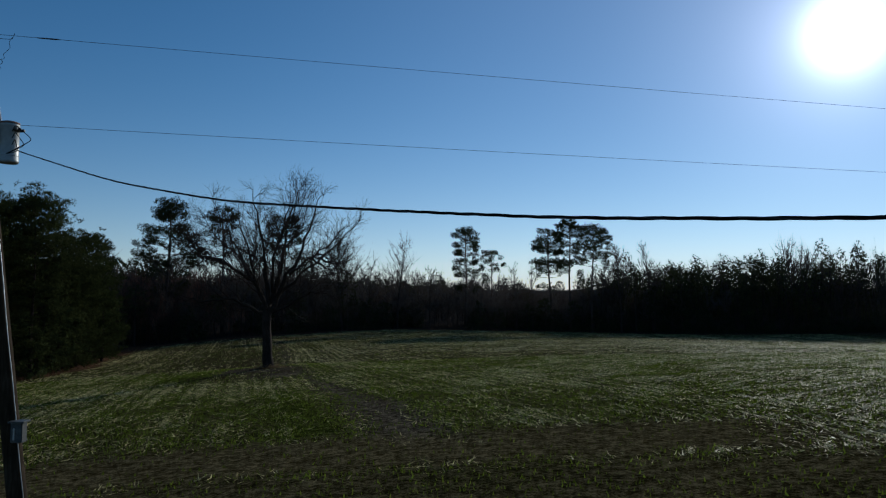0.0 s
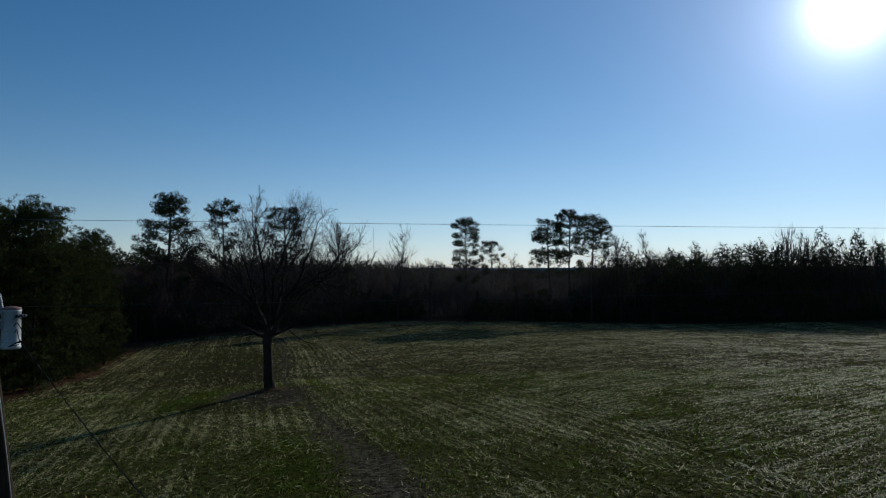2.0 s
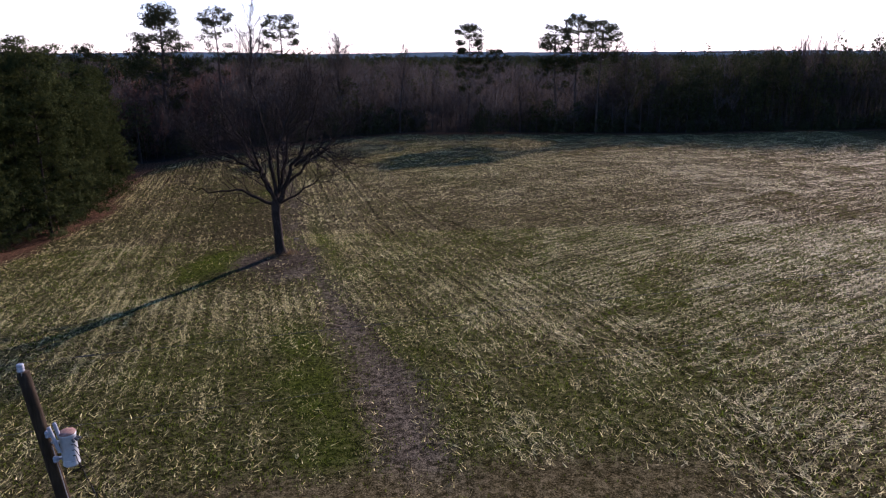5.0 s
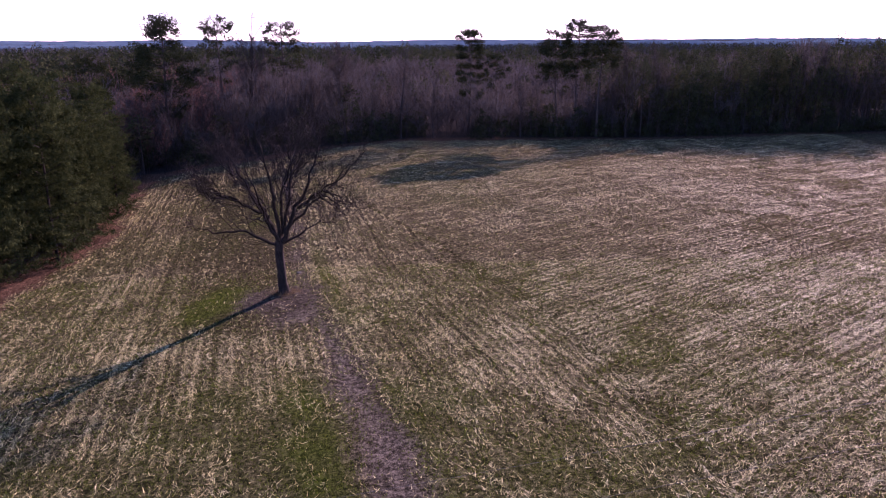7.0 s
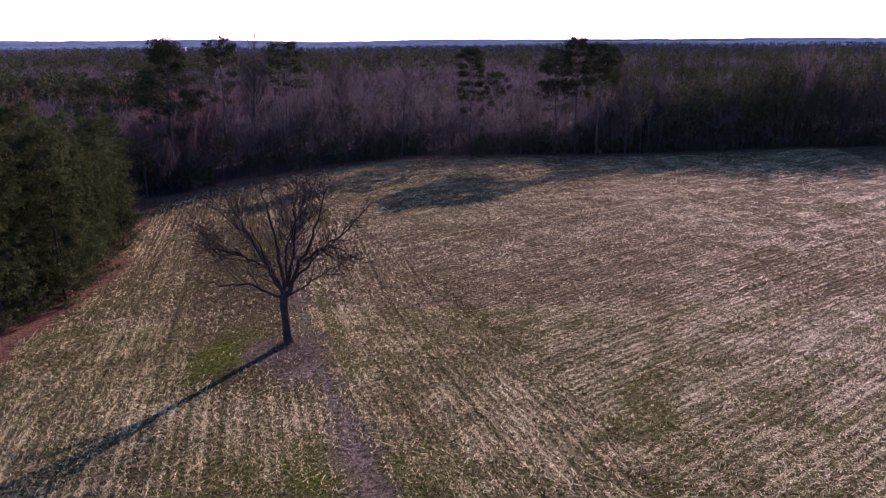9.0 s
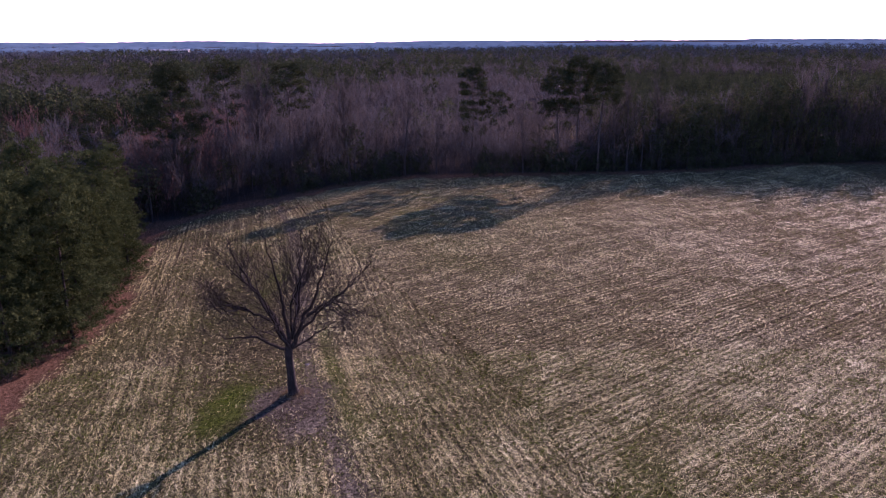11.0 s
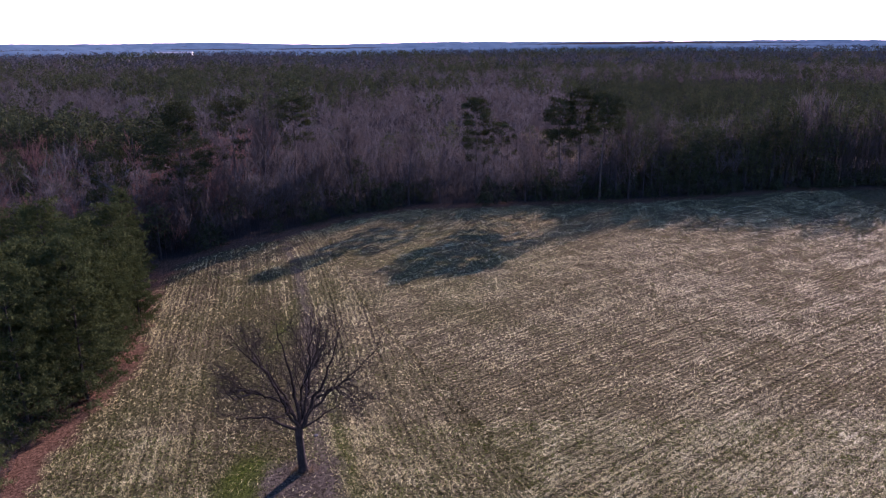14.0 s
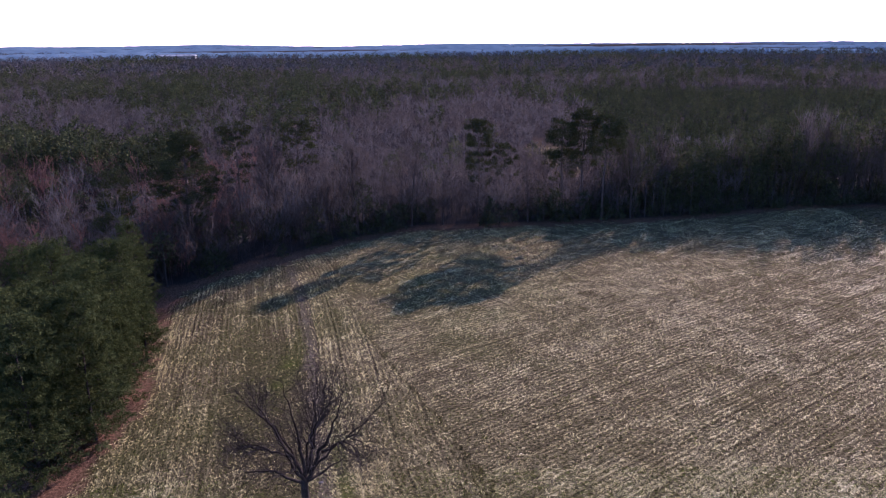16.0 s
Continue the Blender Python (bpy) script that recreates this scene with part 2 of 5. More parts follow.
def sticks(P0, P1, r0, r1, sides=3):
    """Many separate tapering sticks at once, as triangles."""
    P0, P1 = np.asarray(P0, float), np.asarray(P1, float)
    r0, r1 = np.broadcast_to(r0, len(P0)), np.broadcast_to(r1, len(P0))
    T = P1 - P0
    T /= np.linalg.norm(T, axis=1)[:, None] + 1e-9
    ref = np.where(np.abs(T[:, 2:3]) < 0.9, np.array([[0.0, 0.0, 1.0]]), np.array([[1.0, 0.0, 0.0]]))
    A = np.cross(T, ref)
    A /= np.linalg.norm(A, axis=1)[:, None] + 1e-9
    B = np.cross(T, A)
    ang = np.arange(sides) * 2 * np.pi / sides
    ring = np.cos(ang)[None, :, None] * A[:, None] + np.sin(ang)[None, :, None] * B[:, None]
    V = np.concatenate([P0[:, None] + r0[:, None, None] * ring, P1[:, None] + r1[:, None, None] * ring], 1).reshape(-1, 3)
    base = np.arange(len(P0))[:, None] * 2 * sides
    j = np.arange(sides)[None]
    j2 = (j + 1) % sides
    F = np.stack([base + j, base + j2, base + sides + j2, base + sides + j], -1).reshape(-1, 4)
    return V, triangles(F)


def slivers(rng, P0, P1, r):
    """Many flat pointed twigs, one triangle each."""
    T = P1 - P0
    S = np.cross(T, rng.normal(0, 1, T.shape))
    S /= np.linalg.norm(S, axis=1)[:, None] + 1e-9
    r = np.broadcast_to(r, len(P0))[:, None]
    return np.stack([P0 - S * r, P0 + S * r, P1], 1).reshape(-1, 3), np.arange(len(P0) * 3).reshape(-1, 3)


def smooth_noise(x, y, scale, seed=0):
    """Value noise on arrays, 0 to 1."""
    x, y = np.asarray(x, float) / scale, np.asarray(y, float) / scale
    xi, yi = np.floor(x), np.floor(y)
    fx, fy = x - xi, y - yi
    fx, fy = fx * fx * (3 - 2 * fx), fy * fy * (3 - 2 * fy)

    def h(a, b):
        s = np.sin(a * 127.1 + b * 311.7 + seed * 74.7) * 43758.5453
        return s - np.floor(s)
    return (h(xi, yi) * (1 - fx) + h(xi + 1, yi) * fx) * (1 - fy) + (h(xi, yi + 1) * (1 - fx) + h(xi + 1, yi + 1) * fx) * fy


# ---- the lie of the land ----
TREE = (-13.75, 55.6)


def land(x, y):
    """Height of the ground: a field falling away and to the left, then rolling country."""
    x, y = np.asarray(x, float), np.asarray(y, float)
    u = np.clip(x, -80, 135) / 100
    v = np.clip(y, 2, 200) / 100
    z = 0.492 + 5.794 * u - 1.871 * v - 7.934 * u * u - 3.851 * u * v - 3.174 * v * v + 1.862 * u ** 3 + 3.421 * u * u * v - 0.704 * u * v * v + 1.542 * v ** 3
    z = z + 0.45 * np.exp(-((x - TREE[0]) ** 2 + (y - TREE[1]) ** 2) / 40)
    d = np.hypot(x, y)
    far = np.clip((d - 230) / 600, 0, 1)
    z = z * (1 - far) + far * (-9 + 10 * (smooth_noise(x, y, 420, 3) - 0.5))
    hill = np.clip((d - 1500) / 2400, 0, 1)
    return z + hill * hill * (20 + 16 * smooth_noise(x, y, 900, 5))


def to_line(x, y, pts):
    """Distance to a polyline, and the way along it from 0 to 1."""
    best = np.full(np.shape(x), 1e9)
    along = np.zeros(np.shape(x))
    for k in range(len(pts) - 1):
        a, b = np.array(pts[k], float), np.array(pts[k + 1], float)
        d = b - a
        t = np.clip(((x - a[0]) * d[0] + (y - a[1]) * d[1]) / (d @ d), 0, 1)
        q = np.hypot(x - a[0] - t * d[0], y - a[1] - t * d[1])
        along = np.where(q < best, (k + t) / (len(pts) - 1), along)
        best = np.minimum(best, q)
    return best, along


def side_x(y, pts):
    """The x of a line that runs away from the eye, at y."""
    p = sorted((b, a) for a, b in pts)
    return np.interp(y, [q[0] for q in p], [q[1] for q in p])


TRACK = [(-0.6, 21), (-2.2, 27), (-4.6, 35), (-7.6, 43.8), (-11.6, 55), (-15.2, 68), (-18.4, 82.8), (-23, 102), (-29, 124), (-37, 146)]
ROWEDGE = [(12.4, 26), (11.4, 31.7), (10.5, 38.6), (7.9, 49), (2.6, 61.6), (-0.9, 72.9), (-8.1, 88.7), (-15, 106), (-23.6, 131.8), (-27, 150)]
PINEEDGE = [(-40, 20), (-41, 50), (-42.4, 64.5), (-42.8, 82), (-49, 101), (-54, 120)]
WOODEDGE = [(-160, 126), (-75, 127), (-54, 129), (-48, 139), (-37, 147.5), (-26.5, 159), (-9, 171.5), (10, 175.5), (24, 180), (38, 184.5), (51, 187), (71, 195), (92, 204.5), (108, 209.5), (160, 212), (260, 214)]


def wood_y(x):
    return np.interp(x, [p[0] for p in WOODEDGE], [p[1] for p in WOODEDGE])


def clearing(x, y):
    """A small open meadow inside the woods."""
    return np.clip((1.0 - ((x - 44.0) / 13) ** 2 - ((y - 302.0) / 50) ** 2) * 3, 0, 1)


def field_masks(x, y):
    """How much track, lane, leaf litter, weeds and stubble lie at each place."""
    dt, along = to_line(x, y, TRACK)
    n1, n2, n3 = smooth_noise(x, y, 7.0, 1), smooth_noise(x, y, 2.2, 2), smooth_noise(x, y, 19.0, 9)
    half = np.interp(y, [28, 37, 48, 67], [1.75, 1.55, 0.95, 0.6])
    n4 = smooth_noise(x, y, 0.9, 12)
    track = np.clip((half + 1.0 * (n2 - 0.5) + 0.9 * (n4 - 0.5) - dt) / 1.9 + 0.2, 0, 1)
    under = np.minimum(np.hypot(x + 13.6, y - 54.2), np.hypot(x + 11.2, y - 50.2) + 1.4)
    track = np.maximum(track, np.clip((4.3 + 2.4 * (n2 - 0.5) + 1.6 * (n4 - 0.5) - under) / 2.4, 0, 1))
    lane_mid = 19.6 + 0.05 * (x + 2) - 0.006 * (x + 2) ** 2
    lane = np.clip((3.1 + 1.6 * (n1 - 0.5) + 0.8 * (n2 - 0.5) - np.abs(y - lane_mid)) / 1.6, 0, 1) * np.clip((13 - x) / 5, 0, 1)
    px = side_x(y, PINEEDGE)
    litter = np.clip((px + 2.7 + 2.2 * (n2 - 0.5) + 1.6 * (n4 - 0.5) - x) / 1.2, 0, 1) * np.clip((140 - y) / 8, 0, 1)
    litter = np.maximum(litter, np.clip((y - wood_y(x) + 3 + 2.6 * np.clip((-x - 20) / 10, 0, 1) + 2.5 * (n2 - 0.5) + 1.5 * (n4 - 0.5)) / 2.5, 0, 1))
    litter = litter * (1 - clearing(x, y))
    yard = np.clip((18.0 + 2 * (n1 - 0.5) - y) / 2.5, 0, 1)
    lane = np.maximum(lane, 0.75 * yard * np.clip(1.4 * n2 + 0.2, 0, 1))
    weeds = np.clip((n1 * 0.65 + n3 * 0.5 - 0.5) * 3.0, 0, 1) * 0.55
    near = np.clip((44 - y) / 16, 0, 1)
    weeds = weeds * (1 - 0.75 * np.clip((x - 12) / 15, 0, 1)) * (1 - 0.45 * np.clip((y - 45) / 20, 0, 1))
    weeds = np.maximum(weeds, near * np.clip((n1 + 0.55 * n3 - 0.5) * 2.2, 0, 1) * 0.5)
    strip = np.maximum(np.exp(-((dt - 2.0) / 0.9) ** 2), 1.6 * np.exp(-((dt - 3.2) / 1.7) ** 2) * (x < side_x(y, TRACK))) * np.clip((43 - y) / 7, 0, 1) * np.clip(n2 + 0.4, 0, 1)
    strip = np.maximum(strip, 0.75 * np.exp(-((dt - 2.1) / 1.0) ** 2) * (x > side_x(y, TRACK)) * np.clip((y - 46) / 4, 0, 1) * np.clip((82 - y) / 12, 0, 1))
    patch = 1.4 * np.exp(-(((x + 19.0) / 2.7) ** 2 + ((y - 54) / 5.5) ** 2)) + 0.9 * np.exp(-(((x + 7.5) / 2.2) ** 2 + ((y - 31.5) / 5) ** 2)) + 0.6 * np.exp(-(((x + 24) / 2.6) ** 2 + ((y - 92) / 24) ** 2))
    weeds = np.maximum(weeds, np.clip(np.maximum(strip * 0.8, patch * 1.1 * (0.5 + 0.7 * n2)), 0, 1))
    weeds = np.maximum(weeds, yard * np.clip(0.1 + 0.7 * n1 * n2 * 1.6, 0, 1))
    weeds = np.maximum(weeds, (0.16 + 0.34 * n1 * n3) * np.clip((95 - y) / 40, 0.3, 1) * (1 - 0.5 * np.clip((x - 15) / 20, 0, 1)))
    bare = np.maximum(np.maximum(track, lane), litter)
    weeds = weeds * (1 - 0.9 * bare)
    off = np.where(x < side_x(y, TRACK), dt, -dt)
    fallow = np.clip((off - 0.5) / 1.5, 0, 1) * np.clip((12.0 + 2.5 * (n1 - 0.5) - off) / 2.5, 0, 1) * np.clip((y - 43) / 7, 0, 1) * np.clip((112 - y) / 18, 0, 1)
    stubble = (1 - np.maximum(bare, yard)) * (1 - 0.55 * weeds) * (1 - 0.75 * fallow)
    return track, lane, litter, weeds, stubble


def row_coords(x, y):
    """Across and along the corn rows, and the heading of the rows, in the three plots."""
    dt, t = to_line(x, y, TRACK)
    tx = side_x(y, TRACK)
    right = x > side_x(y, ROWEDGE)
    strip = (x > tx) & ~right
    across = np.where(right, x * 0.609 - y * 0.793, np.where(strip, dt, x * 0.964 + y * 0.267))
    along = np.where(right, x * 0.793 + y * 0.609, np.where(strip, t * 140, y * 0.964 - x * 0.267))
    slope = np.gradient(np.array([p[0] for p in TRACK]), np.array([p[1] for p in TRACK]))
    lean = np.interp(y, [p[1] for p in TRACK], slope)
    heading = np.where(right, np.arctan2(0.609, 0.793), np.where(strip, np.arctan2(1.0, lean), np.arctan2(0.964, -0.267)))
    return across, along, heading


def build_ground():
    def axis(fine0, fine1, step, end0, end1, grow):
        a = list(np.arange(fine0, fine1 + step / 2, step))
        s = step
        while a[-1] < end1:
            s *= grow
            a.append(a[-1] + s)
        s = step
        while a[0] > end0:
            s *= grow
            a.insert(0, a[0] - s)
        return np.array(a)
    X = np.unique(np.concatenate([axis(-62, 100, 1.2, -4300, 4300, 1.16), np.arange(-40, 2, 0.4)]))
    Y = axis(10, 190, 1.0, -900, 4600, 1.16)
    gx, gy = np.meshgrid(X, Y)
    x, y = gx.ravel(), gy.ravel()
    tr, la, li, we, st = field_masks(x, y)
    st = st * np.where(x < side_x(y, TRACK), 0.72, 0.95)
    z = land(x, y) - 0.07 * tr + 0.04 * we + 0.05 * (smooth_noise(x, y, 1.3, 21) - 0.5)
    nx = len(X)
    i, j = np.meshgrid(np.arange(len(Y) - 1), np.arange(nx - 1), indexing="ij")
    a = (i * nx + j).ravel()
    F = np.stack([a, a + 1, a + nx + 1, a + nx], 1)
    me = mesh_of("ground", np.stack([x, y, z], 1), F)
    me.polygons.foreach_set("use_smooth", np.ones(len(F), bool))
    across, along = row_coords(x, y)[:2]
    tdist = to_line(x, y, TRACK)[0]
    tside = np.where(x > side_x(y, TRACK), tdist, -tdist)
    rut = np.exp(-((tside - 0.75) / 0.32) ** 2) * np.clip((y - 26) / 10, 0, 1) + 0.45 * np.exp(-((tside + 0.7) / 0.3) ** 2)
    rut = np.maximum(rut, 0.75 * np.clip((4.4 - np.hypot(x + 13.3, y - 53.9)) / 1.5, 0, 1))
    for name, v in (("rut", rut), ("track", tr), ("lane", la), ("litter", li), ("weeds", we), ("stubble", st), ("across", across), ("along", along), ("shaded_woodfloor", np.clip((y - wood_y(x) - 1.5) / 3, 0, 1) * (1 - clearing(x, y)))):
        at = me.attributes.new(name, "FLOAT", "POINT")
        at.data.foreach_set("value", v.astype(np.float32))
    m, n, l, b = material("field_soil", 1.0, 0.0, 0.0)
    tc = n.new("ShaderNodeTexCoord")
    sep = n.new("ShaderNodeSeparateXYZ")
    l.new(tc.outputs["Object"], sep.inputs[0])

    across, along = attribute(n, "across"), attribute(n, "along")
    sway = n.new("ShaderNodeTexNoise")
    sway.inputs["Scale"].default_value, sway.inputs["Detail"].default_value = 0.06, 3.0
    l.new(tc.outputs["Object"], sway.inputs["Vector"])
    phase = maths(n, l, "ADD", across, maths(n, l, "MULTIPLY", sway.outputs["Fac"], 0.35))
    row = maths(n, l, "ADD", maths(n, l, "MULTIPLY", maths(n, l, "SINE", maths(n, l, "MULTIPLY", phase, 2 * math.pi / 0.76)), 0.5), 0.5)
    lay = n.new("ShaderNodeCombineXYZ")
    l.new(maths(n, l, "MULTIPLY", along, 0.16), lay.inputs[0])
    l.new(maths(n, l, "MULTIPLY", across, 0.9), lay.inputs[1])
    st_n = n.new("ShaderNodeTexNoise")
    st_n.inputs["Scale"].default_value, st_n.inputs["Detail"].default_value, st_n.inputs["Roughness"].default_value = 1.0, 6.0, 0.72
    l.new(lay.outputs[0], st_n.inputs["Vector"])
    sl = st_n.outputs["Fac"]
    band = n.new("ShaderNodeCombineXYZ")
    l.new(maths(n, l, "MULTIPLY", along, 0.028), band.inputs[0])
    l.new(maths(n, l, "MULTIPLY", phase, 1.05), band.inputs[1])
    bd = n.new("ShaderNodeTexNoise")
    bd.inputs["Scale"].default_value, bd.inputs["Detail"].default_value, bd.inputs["Roughness"].default_value = 1.0, 3.0, 0.6
    l.new(band.outputs[0], bd.inputs["Vector"])
    stripe = bd.outputs["Fac"]
    wheel = maths(n, l, "SUBTRACT", 1.0, maths(n, l, "MULTIPLY", maths(n, l, "ABSOLUTE", maths(n, l, "SINE", maths(n, l, "MULTIPLY", phase, math.pi / 4.4))), 4.5))
    wheel = maths(n, l, "MULTIPLY", maths(n, l, "MAXIMUM", wheel, 0.0), maths(n, l, "MINIMUM", maths(n, l, "MAXIMUM", maths(n, l, "MULTIPLY", maths(n, l, "SUBTRACT", stripe, 0.36), 5.0), 0.0), 1.0))
    clods = noise_node(n, l, 3.2, 6.0, 0.75)
    grit = noise_node(n, l, 13.0, 6.0, 0.75)
    fine = maths(n, l, "ADD", maths(n, l, "MULTIPLY", maths(n, l, "SUBTRACT", maths(n, l, "ADD", maths(n, l, "MULTIPLY", clods, 0.5), maths(n, l, "MULTIPLY", grit, 0.5)), 0.5), 1.75), 0.5)
    mid = noise_node(n, l, 0.5, 5.0, 0.65)
    wide = noise_node(n, l, 0.05, 3.0)
    soil = ramp(n, l, fine, [(0.4, (0.007, 0.0053, 0.003)), (0.5, (0.026, 0.0195, 0.011)), (0.6, (0.085, 0.065, 0.038))])
    chaff = ramp(n, l, fine, [(0.4, (0.016, 0.013, 0.005)), (0.51, (0.066, 0.054, 0.024)), (0.61, (0.27, 0.225, 0.115))])
    rowy = maths(n, l, "ADD", maths(n, l, "MULTIPLY", row, maths(n, l, "MULTIPLY", stripe, 0.9)), maths(n, l, "ADD", maths(n, l, "MULTIPLY", maths(n, l, "SUBTRACT", sl, 0.36), 1.1), maths(n, l, "MULTIPLY", maths(n, l, "SUBTRACT", stripe, 0.42), 0.9)))
    rowy = maths(n, l, "SUBTRACT", rowy, maths(n, l, "MULTIPLY", wheel, 0.85))
    cover = maths(n, l, "MULTIPLY", maths(n, l, "ADD", rowy, maths(n, l, "MULTIPLY", maths(n, l, "SUBTRACT", mid, 0.35), 0.6)), attribute(n, "stubble"))
    cover = maths(n, l, "MAXIMUM", maths(n, l, "MINIMUM", cover, 1.0), 0.0)
    col = mix(n, l, cover, soil, chaff)
    green = ramp(n, l, fine, [(0.36, (0.008, 0.012, 0.002)), (0.5, (0.026, 0.036, 0.005)), (0.64, (0.066, 0.082, 0.014))])
    wide_green = maths(n, l, "MULTIPLY", maths(n, l, "SUBTRACT", wide, 0.5), 0.8)
    gfac = maths(n, l, "MULTIPLY", maths(n, l, "ADD", attribute(n, "weeds"), maths(n, l, "MULTIPLY", maths(n, l, "MAXIMUM", wide_green, 0.0), 0.8)), maths(n, l, "ADD", maths(n, l, "MULTIPLY", mid, 1.1), 0.2))
    col = mix(n, l, maths(n, l, "MINIMUM", gfac, 0.9), col, green)
    dirt = ramp(n, l, fine, [(0.38, (0.018, 0.015, 0.0095)), (0.5, (0.064, 0.053, 0.036)), (0.62, (0.18, 0.15, 0.105))])
    lane_c = ramp(n, l, fine, [(0.37, (0.022, 0.018, 0.007)), (0.5, (0.068, 0.056, 0.025)), (0.63, (0.165, 0.135, 0.07))])
    leaf = ramp(n, l, fine, [(0.36, (0.024, 0.0125, 0.007)), (0.5, (0.075, 0.041, 0.024)), (0.64, (0.17, 0.1, 0.06))])
    # wood floor: brown litter with the shade under the trees darkened into its colour
    shaded_floor_c = ramp(n, l, fine, [(0.3, (0.013, 0.011, 0.01)), (0.5, (0.028, 0.0235, 0.0205)), (0.7, (0.05, 0.042, 0.036))])
    rough_edge = maths(n, l, "MULTIPLY", attribute(n, "track"), maths(n, l, "ADD", maths(n, l, "MULTIPLY", fine, 1.2), 0.45))
    col = mix(n, l, maths(n, l, "MINIMUM", rough_edge, 0.95), col, dirt)
    rut = maths(n, l, "MULTIPLY", attribute(n, "rut"), maths(n, l, "ADD", maths(n, l, "MULTIPLY", mid, 0.9), 0.35))
    col = mix(n, l, maths(n, l, "MINIMUM", rut, 0.9), col, ramp(n, l, fine, [(0.36, (0.012, 0.009, 0.006)), (0.5, (0.03, 0.022, 0.016)), (0.64, (0.07, 0.054, 0.04))]))
    col = mix(n, l, maths(n, l, "MINIMUM", maths(n, l, "MULTIPLY", attribute(n, "lane"), maths(n, l, "ADD", maths(n, l, "MULTIPLY", mid, 1.2), 0.2)), 0.95), col, lane_c)
    col = mix(n, l, attribute(n, "litter"), col, leaf)
    col = mix(n, l, attribute(n, "shaded_woodfloor"), col, shaded_floor_c)
    l.new(col, b.inputs["Base Color"])
    height = maths(n, l, "ADD", maths(n, l, "MULTIPLY", fine, 0.9), maths(n, l, "MULTIPLY", rowy, attribute(n, "stubble")))
    bump(n, l, b, height, 0.95, 0.13)
    me.materials.append(m)
    tagged(new("ground", me), "stubble field with weeds, bare dirt track and leaf litter", "ground", kind="structure")


build_ground()


# ---- trees ----
def limb_line(rng, start, way, length, steps, wander, lift):
    pts, d = [np.array(start, float)], np.array(way, float)
    d /= np.linalg.norm(d)
    for _ in range(steps):
        d = d + rng.normal(0, wander, 3) + np.array([0, 0, lift])
        d /= np.linalg.norm(d)
        pts.append(pts[-1] + d * length / steps)
    return np.array(pts)


